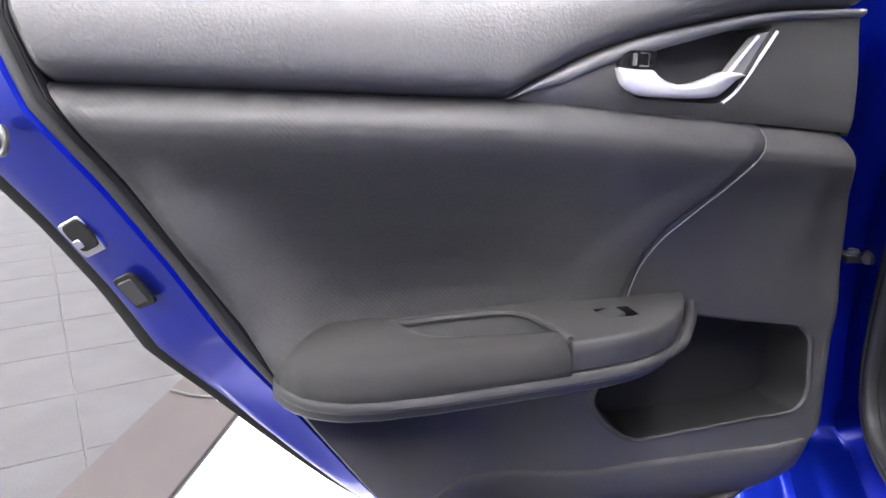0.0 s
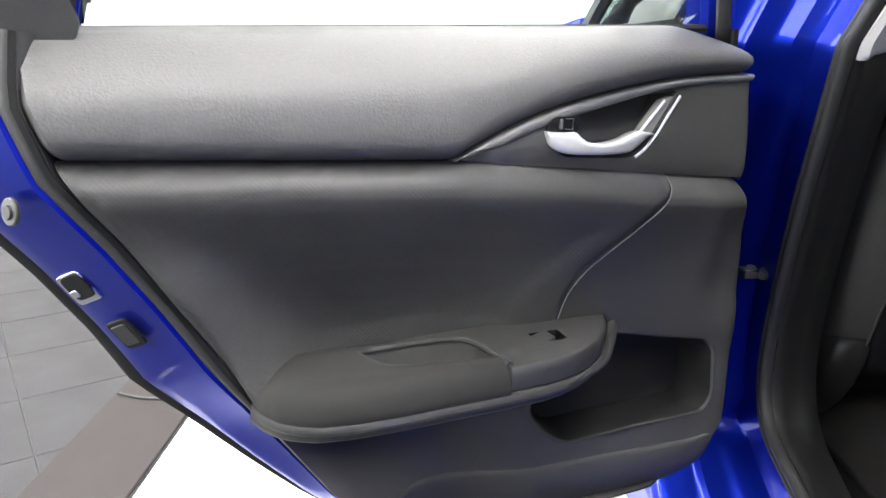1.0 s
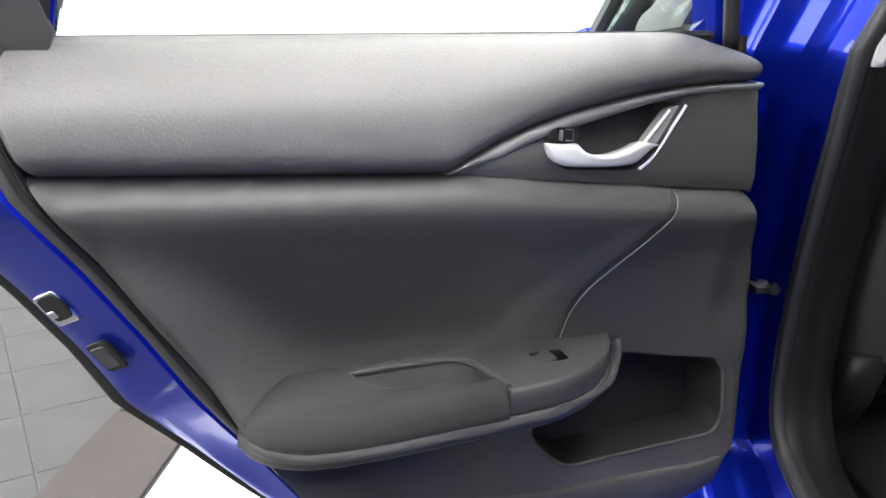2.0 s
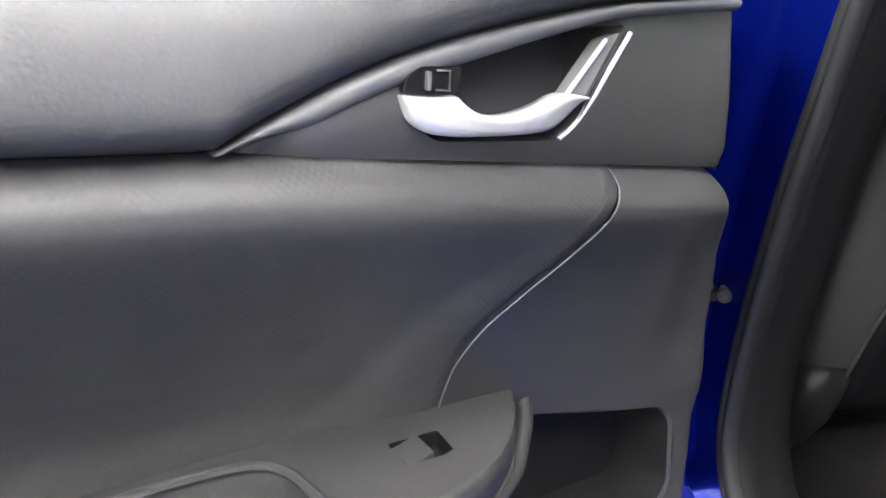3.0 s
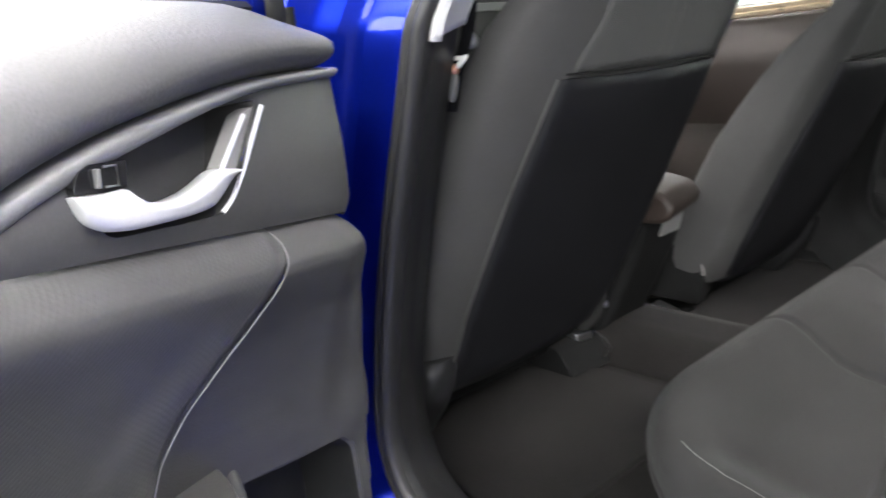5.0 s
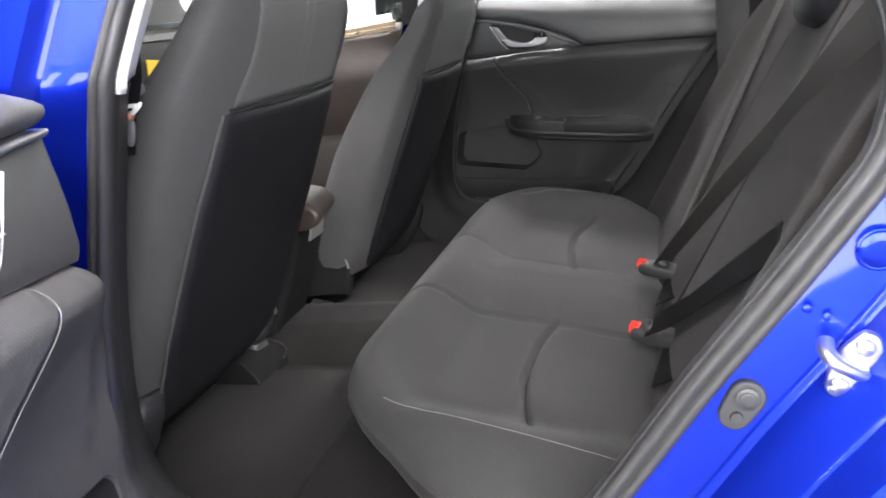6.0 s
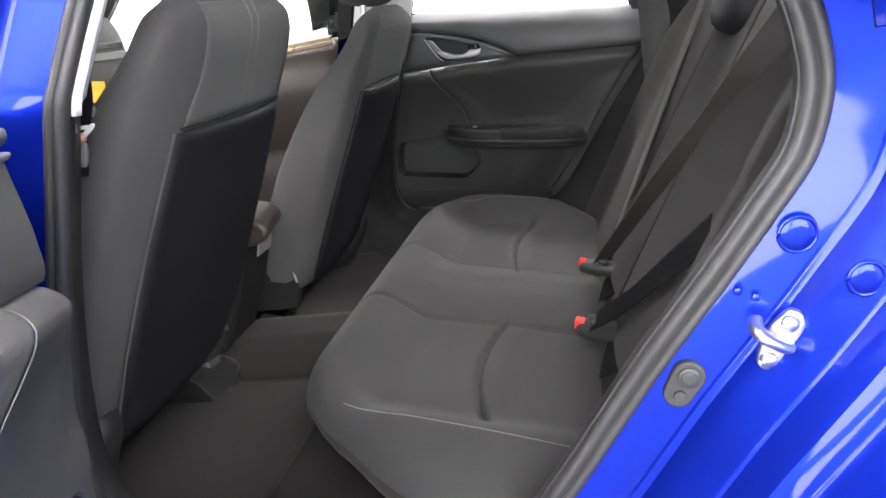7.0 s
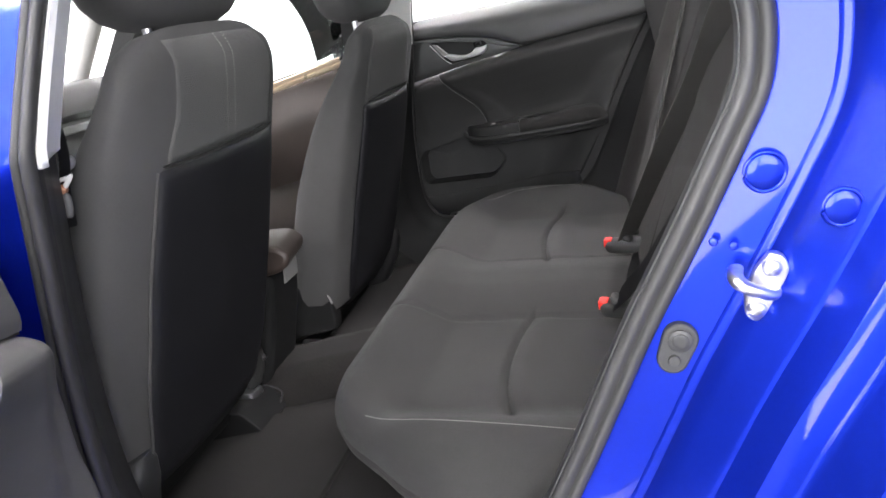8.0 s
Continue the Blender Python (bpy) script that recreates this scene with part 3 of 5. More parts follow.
    link_mesh("lower_panel", [F(p[0], low_w(p[0], p[1]) + 0.0016 - 0.005 * ss(0.620, 0.645, p[1]) - 0.006 * ss(0.005, 0.0, p[0] - right_u(p[1])), p[1]) for p in v], f, HARD, door, "hard black plastic lower door trim", smooth=60)
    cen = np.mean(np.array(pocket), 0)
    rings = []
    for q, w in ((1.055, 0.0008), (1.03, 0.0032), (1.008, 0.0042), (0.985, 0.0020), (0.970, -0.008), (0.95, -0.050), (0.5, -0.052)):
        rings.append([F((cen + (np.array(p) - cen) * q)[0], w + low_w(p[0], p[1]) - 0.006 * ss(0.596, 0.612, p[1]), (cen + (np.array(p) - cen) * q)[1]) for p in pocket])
    # Shade inside the near pocket is put into its colour; the far one keeps trim plastic.
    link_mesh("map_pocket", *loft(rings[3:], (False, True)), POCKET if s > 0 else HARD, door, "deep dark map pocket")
    link_mesh("pocket_rim", *loft(rings[:4], (False, False)), HARD, door, "rounded rim of the map pocket", smooth=60)
    # lower skirt, rolled in under the door
    us = np.concatenate([[-0.0425, -0.040, -0.036, -0.030, -0.022, -0.01], np.linspace(0.005, 0.40, 34)])
    rows = []
    for q, w in ((0, 0.0012), (0.10, 0.0022), (0.25, 0.0020), (0.45, -0.001), (0.75, -0.009), (1, -0.026)):
        row = []
        for u in us:
            z0 = lin(u, (-0.0425, 0.510), (-0.03, 0.494), (0.0, 0.490), (0.17, 0.492), (0.30, 0.496), (0.40, 0.505))
            z1 = lin(u, (-0.0425, 0.496), (-0.040, 0.474), (-0.034, 0.457), (-0.022, 0.441), (-0.004, 0.430), (0.02, 0.424), (0.13, 0.418), (0.36, 0.438), (0.40, 0.474))
            row.append(F(u if u > 0 else 1.13 * u, w + low_w(u, z0) - 0.012 * ss(-0.018, -0.0425, u), z0 + q * (z1 - z0)))
        rows.append(row)
    link_mesh("skirt", *grid(rows), HARD, door, thick=0.002)

    # armrest: padded rear part, plastic front part with the switch, lip below
    def out_w(u):
        return lin(u, (0.118, -0.060), (0.126, -0.046), (0.134, -0.032), (0.145, -0.017), (0.157, -0.003), (0.174, 0.011), (0.192, 0.021), (0.212, 0.028), (0.235, 0.032), (0.28, 0.033), (0.38, 0.032), (0.42, 0.029), (0.445, 0.023), (0.462, 0.013), (0.475, 0.001), (0.484, -0.016), (0.490, -0.036), (0.4915, -0.052))

    def skirt_part(n, us, prof, mat):
        rings = [[F(u, max(-0.062, out_w(u) + dw), z) for dw, z in prof] for u in us]
        return link_mesh(n, *loft(rings), mat, arm, smooth=40)

    arm = new("armrest")
    arm.parent = door
    tagged(arm, label="padded black armrest with a pull cup")
    skirt_part("console_edge", np.linspace(0.118, 0.2755, 40), [(-0.03, 0.6600), (-0.0045, 0.6600), (-0.0018, 0.6592), (-0.0003, 0.657), (0.0, 0.650), (-0.003, 0.636), (-0.014, 0.632), (-0.03, 0.634)], HARD)
    skirt_part("lip", np.linspace(0.118, 0.4905, 60), [(-0.008, 0.6345), (-0.002, 0.6345), (0.0, 0.632), (0.0, 0.627), (-0.003, 0.6235), (-0.009, 0.6215), (-0.011, 0.619), (-0.012, 0.6145), (-0.016, 0.6115), (-0.028, 0.609), (-0.05, 0.607), (-0.09, 0.608), (-0.09, 0.630)], HARD)
    path = [F(*p) for p in spline([(0.178, 0.008, 0.6275), (0.150, -0.010, 0.628), (0.132, -0.029, 0.630), (0.120, -0.042, 0.636), (0.115, -0.050, 0.645), (0.111, -0.060, 0.652)], 20)]
    link_mesh("lip_front", *tube_geo(path, [0.0048 + 0.0016 * k / 19 for k in range(20)], 12), HARD, arm)
    # pad, with the pull cup left open beside it
    rows = []
    for u in list(np.linspace(0.2765, 0.44, 30)) + [0.4915 - 0.0515 * (1 - t) ** 2 for t in np.linspace(0.05, 1, 22)]:
        inner = lin(u, (0.276, 0.012), (0.317, 0.008), (0.354, 0.002), (0.372, -0.006), (0.381, -0.013), (0.389, -0.033), (0.395, -0.053), (0.402, -0.062))
        outer = out_w(u)
        rise = math.sqrt(max(0.0, 1 - (max(0.0, u - 0.440) / 0.0515) ** 2))
        top = 0.0275 + 0.004 * ss(0.26, 0.42, u)
        inner = min(inner, outer - 0.002)
        r = min(0.028, outer - inner)
        row = [F(u, inner, 0.634 + (top - 0.005 * ss(0.40, 0.36, u)) * rise)]
        row += [F(u, inner + (outer - r - inner) * t, 0.634 + (top + 0.001 * math.sin(math.pi * t)) * rise) for t in (0.06, 0.2, 0.4, 0.6, 0.8)]
        row += [F(u, outer - r + r * math.sin(a) ** 0.85, 0.634 + top * rise * math.cos(a) ** 0.75) for a in np.linspace(0.05, math.pi / 2, 12)]
        row.append(F(u, outer - 0.004, 0.631))
        rows.append(row)
    front_cap = rows[0]
    v, f = grid(rows)
    f.append(tuple(range(len(front_cap))))
    link_mesh("pad", v, f, PAD, arm, "dark fabric armrest pad", smooth=60)
    ridge = [(0.397, -0.054), (0.343, -0.0545), (0.301, -0.050), (0.284, -0.034), (0.277, 0.0), (0.2755, 0.014)]
    con = [(u, max(-0.062, out_w(u) - 0.004)) for u in np.linspace(0.2755, 0.121, 30)] + [(0.119, -0.068), (0.397, -0.068)] + [tuple(p) for p in spline(ridge, 20)]
    hole = [(0.1935, -0.029), (0.2255, -0.031), (0.2265, -0.006), (0.196, -0.004)]
    v, f = plate_geo(con, [rounded(hole, 0.002, 2)])
    link_mesh("console_top", [F(p[0], p[1], 0.6606) for p in v], f, HARD, arm, "smooth black switch panel", smooth=0)
    cup = [tuple(p) for p in spline(ridge, 20)] + [tuple(p) for p in spline([(0.2765, 0.0125), (0.317, 0.008), (0.354, 0.002), (0.372, -0.006), (0.381, -0.013), (0.389, -0.033), (0.396, -0.051)], 20)]
    cen = np.mean(np.array(cup), 0)
    rings = [[F((cen + (np.array(p) - cen) * q)[0], (cen + (np.array(p) - cen) * q)[1], z) for p in cup] for q, z in ((1.01, 0.6602), (0.985, 0.658), (0.95, 0.640), (0.93, 0.638), (0.88, 0.638), (0.86, 0.634), (0.80, 0.622), (0.4, 0.621))]
    link_mesh("pull_cup", *loft(rings, (False, True)), HARD, arm, "open dark pull cup", smooth=40)
    rim_path = [F(p[0], p[1], 0.6605) for p in spline(ridge + [(0.2752, 0.028)], 34)]
    link_mesh("cup_rim", *tube_geo(rim_path, 0.0032, 8), HARD, arm)
    # window switch
    sw = [F(p[0], p[1], 0.6605) for p in rounded(hole, 0.002, 2)]
    lower = [F((p[0] - 0.210) * 0.94 + 0.210, (p[1] + 0.018) * 0.94 - 0.018, 0.651) for p in rounded(hole, 0.002, 2)]
    link_mesh("switch_well", *loft([sw, lower], (False, True)), PIANO, arm)
    prof = [(0.2085, 0.652), (0.2248, 0.652), (0.2248, 0.6585), (0.217, 0.6605), (0.2085, 0.6635)]
    v, f = prism_geo(prof, -0.0285, -0.0065, lambda a, b, c: F(a, c, b))
    link_mesh("switch_rocker", v, f, HARD, arm, "grey window switch rocker", bevel=0.0008)

    # latch, plug cover and stop on the rear shut face
    along, across = Vector((0.55, 0.0, 0.83)).normalized(), Vector((0.60, -0.74, -0.38)).normalized()
    facing = along.cross(across).normalized()
    facing = facing if facing.x > 0 else -facing

    def shut_box(n, at, half, mat, lab="", lift=0.0, shift=(0, 0), parent=door, round_by=0.004):
        c = Vector(at) + along * shift[0] + across * shift[1] + facing * lift
        pts = []
        for h in (-half[2], half[2]):
            pts.append([F(*(c + along * p[0] + across * p[1] + facing * h)) for p in rounded([(-half[0], -half[1]), (half[0], -half[1]), (half[0], half[1]), (-half[0], half[1])], round_by, 3)])
        return link_mesh(n, *loft(pts), mat, parent, lab, bevel=0.0008)

    if s > 0:
        at = (0.613, -0.071, 0.749)
        latch = shut_box("latch_plate", at, (0.0150, 0.0150, 0.002), CHROME, "zinc latch plate with a dark mouth")
        # Black block on the plate stands for the shaded opening.
        shut_box("latch_mouth_shade", at, (0.0120, 0.0130, 0.002), POCKET, "", 0.0012, (0.0016, -0.002), latch, 0.007)
        shut_box("latch_claw", at, (0.0035, 0.0045, 0.002), CHROME, "", 0.0022, (-0.003, 0.006), latch, 0.002)
        at = (0.5824, -0.064, 0.707)
        cover = shut_box("plug_cover", at, (0.0145, 0.0130, 0.0015), POCKET, "black square plug cover", 0.0, (0, 0), door, 0.005)
        shut_box("plug_lid", at, (0.0105, 0.0095, 0.002), DARKRUB, "", 0.0006, (0, 0), cover, 0.003)
        at = Vector((0.6457, -0.0305, 0.822))
        n = F(0.80, 0.58, 0.12)
        stop = link_mesh("bump_stop", *disc_geo(F(*at), n, 0.0105, 0.003, 20), RUBBER, door, "round grey rubber stop")
        link_mesh("stop_screw", *disc_geo(F(*(at + Vector((0.0020, 0.0015, 0)))), n, 0.0055, 0.0024, 12), DARKRUB, stop)

    # window: sash, glass and rear corner piece
    sash_out = [(-0.03, 0.93), (0.035, 1.12), (0.115, 1.30), (0.16, 1.345), (0.30, 1.335), (0.42, 1.27), (0.53, 1.16), (0.61, 1.03), (0.655, 0.94)]
    sash_in = [(0.004, 0.93), (0.065, 1.11), (0.135, 1.27), (0.17, 1.305), (0.29, 1.298), (0.40, 1.24), (0.50, 1.14), (0.565, 1.03), (0.592, 0.937)]
    so, si = even(spline(sash_out, 80), 60), even(spline(sash_in, 80), 60)
    lean = lambda z: 0.30 * max(0, z - 0.93)  # the side glass leans inwards
    rows = [[F(p[0], w + lean(p[1]), p[1]) for p in o] for o, w in ((si, -0.095), (si, -0.062), ((si + so) / 2, -0.052), (so, -0.062), (so, -0.10), (si, -0.095))]
    link_mesh("window_frame", *grid(rows), PAINT, door, "blue painted window frame")
    rows = [[F(p[0], w + lean(p[1]), p[1]) for p in o] for o, w in ((si * 0.97 + so * 0.03, -0.050), (si * 0.6 + so * 0.4, -0.049), (si * 0.55 + so * 0.45, -0.053))]
    link_mesh("frame_seal", *grid(rows), DARKRUB, door, "black window channel rubber", thick=0.006)
    lo = [(u, 0.925) for u in np.linspace(0.595, 0.0, 30)]
    v, f = plate_geo([tuple(p) for p in si] + lo[1:-1])
    gl = link_mesh("window_glass", [F(p[0], -0.075 + lean(p[1]), p[1]) for p in v], f, GLASS, door, "clear lightly tinted window glass", thick=0.004, smooth=60)
    gl.visible_shadow = False
    v, f = prism_geo(rounded([(0.590, 0.9395), (0.66, 0.941), (0.652, 1.02), (0.605, 1.06), (0.596, 0.985), (0.5865, 0.953)], 0.004, 3), -0.068, -0.035, lambda a, b, c: F(a, c + 0.2 * max(0, b - 0.94), b))
    link_mesh("corner_garnish", v, f, HARD, door, "black plastic rear window corner", bevel=0.004)
    link_mesh("belt_seal", *tube_geo([F(u, -0.063, 0.946) for u in np.linspace(0.0, 0.60, 20)], 0.005, 6), DARKRUB, door, "black belt line rubber")
    # hinges
    for z in (0.82, 0.56) if s > 0 else ():
        v, f = prism_geo(rounded([(-0.04, z - 0.022), (-0.07, z - 0.018), (-0.07, z + 0.018), (-0.04, z + 0.022)], 0.006, 3), -0.118, -0.098, lambda a, b, c: F(a, c, b))
        link_mesh("hinge", v, f, PAINT, door, "blue painted door hinge", bevel=0.004)
    return door


rear_door("rear_door", "open blue car door with grained black inner trim", 1, pose(0, -0.02, 0, 0, 0, math.degrees(math.atan2(-0.919, 0.393))))
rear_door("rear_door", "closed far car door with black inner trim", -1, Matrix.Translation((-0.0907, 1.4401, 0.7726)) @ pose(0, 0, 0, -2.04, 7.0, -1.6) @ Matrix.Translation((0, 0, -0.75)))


# ---- car body ----
OPENING = [(0.13, 1.325), (0.088, 1.25), (0.033, 1.12), (-0.019, 1.0), (-0.037, 0.955), (-0.054, 0.91), (-0.078, 0.84), (-0.108, 0.75), (-0.137, 0.64), (-0.152, 0.545), (-0.146, 0.49), (-0.120, 0.452), (-0.06, 0.428), (0.05, 0.405), (0.18, 0.405), (0.27, 0.425), (0.328, 0.463), (0.368, 0.512), (0.416, 0.58), (0.454, 0.634), (0.505, 0.70), (0.549, 0.76), (0.575, 0.798), (0.586, 0.83), (0.590, 0.86), (0.587, 0.889), (0.581, 0.915), (0.562, 0.98), (0.528, 1.06), (0.46, 1.18), (0.37, 1.28), (0.26, 1.328), (0.19, 1.335)]
LOOP = even(spline(OPENING, 900, True), 420, True)
tan = np.roll(LOOP, -1, 0) - np.roll(LOOP, 1, 0)
OUT = np.stack([-tan[:, 1], tan[:, 0]], 1)
OUT /= np.linalg.norm(OUT, axis=1)[:, None]
mid_loop = LOOP.mean(0)
if ((LOOP - mid_loop) * OUT).sum() < 0:
    OUT *= -1


def smooth_normals(n, times=6):
    for _ in range(times):
        n = (np.roll(n, 1, 0) + 2 * n + np.roll(n, -1, 0)) / 4
        n /= np.linalg.norm(n, axis=1)[:, None]
    return n


OUT = smooth_normals(OUT, 46)
body = thing("car_body", "glossy blue painted car body with open rear doorway", "car body", kind="structure")


def side_y(y, z, far):
    y = y + 0.33 * max(0.0, z - 0.93)
    return 2 * MID - y if far else y


def sweep(name, prof, mat, far, lab="", front=None, smooth=24):
    """Runs a profile of (distance outwards, y) round the doorway. front: other distances ahead of the doorway."""
    rows = []
    for k, (d, y) in enumerate(prof):
        row = []
        for p, n in zip(LOOP, OUT):
            dd = d
            if front is not None:
                dd = d + (front[k][0] - d) * ss(0.15, -0.1, p[0])
                yy = y + (front[k][1] - y) * ss(0.15, -0.1, p[0])
                if name == "door_jamb" and p[0] < 0 and 0.02 < dd < 0.12:
                    zz = (p + n * dd)[1]
                    yy -= 0.016 * ss(0.02, 0.04, dd) * ss(0.10, 0.075, dd) * math.exp(-((zz - 0.445) / 0.016) ** 2)
            else:
                yy = y
            q = p + n * dd
            row.append((q[0], side_y(yy, q[1], far), q[1]))
        rows.append(row)
    return link_mesh(name, *grid(rows, True), mat, body, lab, smooth=smooth)


for far in (False, True):
    jamb = [(-0.004, 0.094), (0.0, 0.090), (0.006, 0.088), (0.0385, 0.0817), (0.0402, 0.0803), (0.0422, 0.0795), (0.0442, 0.0794), (0.047, 0.078), (0.052, 0.071), (0.060, 0.060), (0.0795, 0.0476), (0.0812, 0.0458), (0.0835, 0.0447), (0.0855, 0.0437), (0.088, 0.040), (0.094, 0.030), (0.102, 0.019), (0.1190, 0.0114), (0.1208, 0.0096), (0.1230, 0.0086), (0.125, 0.0076), (0.128, 0.004), (0.133, -0.006), (0.140, -0.022), (0.147, -0.033), (0.160, -0.040), (0.20, -0.050), (0.27, -0.058)]
    bpil = [(-0.004, 0.094), (0.0, 0.090), (0.006, 0.088), (0.044, 0.0838), (0.046, 0.0836), (0.048, 0.0834), (0.050, 0.0831), (0.054, 0.080), (0.058, 0.074), (0.064, 0.064), (0.074, 0.0565), (0.0765, 0.0545), (0.079, 0.0525), (0.082, 0.0497), (0.085, 0.046), (0.090, 0.036), (0.096, 0.026), (0.104, 0.0230), (0.1065, 0.0217), (0.109, 0.0203), (0.1115, 0.0177), (0.114, 0.014), (0.118, 0.004), (0.122, -0.012), (0.126, -0.022), (0.13, -0.028), (0.14, -0.034), (0.15, -0.036)]
    # The far jamb is coloured as its black seal, not body blue.
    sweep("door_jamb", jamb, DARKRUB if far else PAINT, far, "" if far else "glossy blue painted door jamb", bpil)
    sweep("door_seal", [(0.001, 0.098), (0.002, 0.088), (0.0, 0.081), (-0.004, 0.077), (-0.008, 0.0775), (-0.010, 0.081), (-0.012, 0.080), (-0.015, 0.076), (-0.019, 0.0765), (-0.022, 0.080), (-0.0225, 0.085), (-0.021, 0.090)], RUBBER, far, "ribbed grey rubber door seal", smooth=75)
    trim = [(-0.018, 0.090), (-0.023, 0.091), (-0.025, 0.097), (-0.023, 0.106), (-0.015, 0.118), (0.0, 0.132), (0.03, 0.150), (0.07, 0.165)]
    pil = [(-0.012, 0.090), (-0.018, 0.092), (-0.018, 0.100), (-0.004, 0.113), (0.010, 0.140), (0.022, 0.167), (0.06, 0.178), (0.09, 0.190)]
    # Far trim takes the matt black for the shade there; near trim stays satin.
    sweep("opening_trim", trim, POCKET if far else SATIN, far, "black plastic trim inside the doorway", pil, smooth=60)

# details of the near jamb
for x, y, z, r in ((0.561, 0.0785, 0.745, 0.0128), (0.600, 0.050, 0.716, 0.0115)):
    plug = link_mesh("jamb_plug", *disc_geo((x, y, z), (0.1, -1, 0.05), r, 0.0022, 28, 0.0004), PAINT, body, "round blue hole plug")
    turn = [radians(12 * k) for k in range(31)]
    link_mesh("plug_lip", *tube_geo([(x + 1.10 * r * math.cos(q), y - 0.0008 + 0.1 * r * math.cos(q), z + 1.10 * r * math.sin(q)) for q in turn], 0.0016, 8), PAINT, plug)
for x, y, z in ((0.516, 0.079, 0.702), (0.529, 0.078, 0.696)):
    link_mesh("jamb_bolt", *disc_geo((x, y, z), (0.1, -1, 0.1), 0.0035, 0.0014, 12, 0.0004), PAINT, body, "small blue painted bolt")
boot = new("switch_boot")
boot.parent = body
tagged(boot, label="dark rubber door switch boot")
a, b = (0.4745, 0.0825, 0.628), (0.4650, 0.083, 0.6125)
arc = [math.atan2(a[2] - b[2], a[0] - b[0]) + q for q in np.linspace(-math.pi / 2, math.pi / 2, 12)]
o = [(a[0] + 0.0140 * math.cos(t), a[2] + 0.0140 * math.sin(t)) for t in arc] + [(b[0] - 0.0125 * math.cos(t), b[2] - 0.0125 * math.sin(t)) for t in arc]
v, f = prism_geo(o, 0.088, 0.0788, lambda x, z, y: (x, y, z))
link_mesh("base", v, f, DARKRUB, boot, bevel=0.002)
link_mesh("plunger", *disc_geo((a[0], 0.079, a[2]), (0, -1, 0), 0.0095, 0.0025, 24), RUBBER, boot)
link_mesh("plunger_cap", *disc_geo((a[0], 0.0768, a[2]), (0, -1, 0), 0.0066, 0.0016, 24), DARKRUB, boot)
link_mesh("screw", *disc_geo((b[0] + 0.001, 0.079, b[2]), (0, -1, 0), 0.0048, 0.003, 12, 0.0), RUBBER, boot)
# striker: plate, two bolts and the bent loop
striker = new("door_striker")
striker.parent = body
tagged(striker, label="bright zinc door striker with two bolts")
pl = rounded([(0.525, 0.645), (0.531, 0.639), (0.543, 0.645), (0.556, 0.660), (0.562, 0.674), (0.560, 0.687), (0.551, 0.691), (0.538, 0.680), (0.527, 0.662)], 0.005, 4)
v, f = prism_geo(pl, 0.070, 0.060, lambda x, z, y: (x, y, z))
link_mesh("plate", v, f, CHROME, striker, bevel=0.003)
for x, z in ((0.5335, 0.651), (0.5495, 0.680)):
    link_mesh("bolt", *disc_geo((x, 0.0605, z), (0, -1, 0), 0.0068, 0.004, 16, 0.002), CHROME, striker)
path = spline([(0.547, 0.062, 0.662), (0.545, 0.048, 0.665), (0.538, 0.041, 0.671), (0.530, 0.039, 0.677), (0.525, 0.043, 0.681), (0.524, 0.054, 0.682), (0.526, 0.066, 0.682)], 24)
link_mesh("loop", *tube_geo(path, 0.0058, 12, 0.8), CHROME, striker)

# door check strap on the front jamb
check = new("check_strap")
check.parent = body
tagged(check, label="steel door check strap with bolts")
v, f = box_geo(-0.205, -0.172, 0.060, 0.084, 0.640, 0.650)
link_mesh("strap", v, f, DARKRUB, check, bevel=0.002)
for x, y in ((-0.170, 0.0865), (-0.182, 0.0725)):
    link_mesh("bolt", *disc_geo((x, y, 0.647), (0.5, -0.86, 0), 0.0062, 0.010, 12, 0.001), GREYBOLT, check)
    link_mesh("nut", *disc_geo((x - 0.006, y + 0.003, 0.647), (0.5, -0.86, 0), 0.0085, 0.008, 6), GREYBOLT, check)

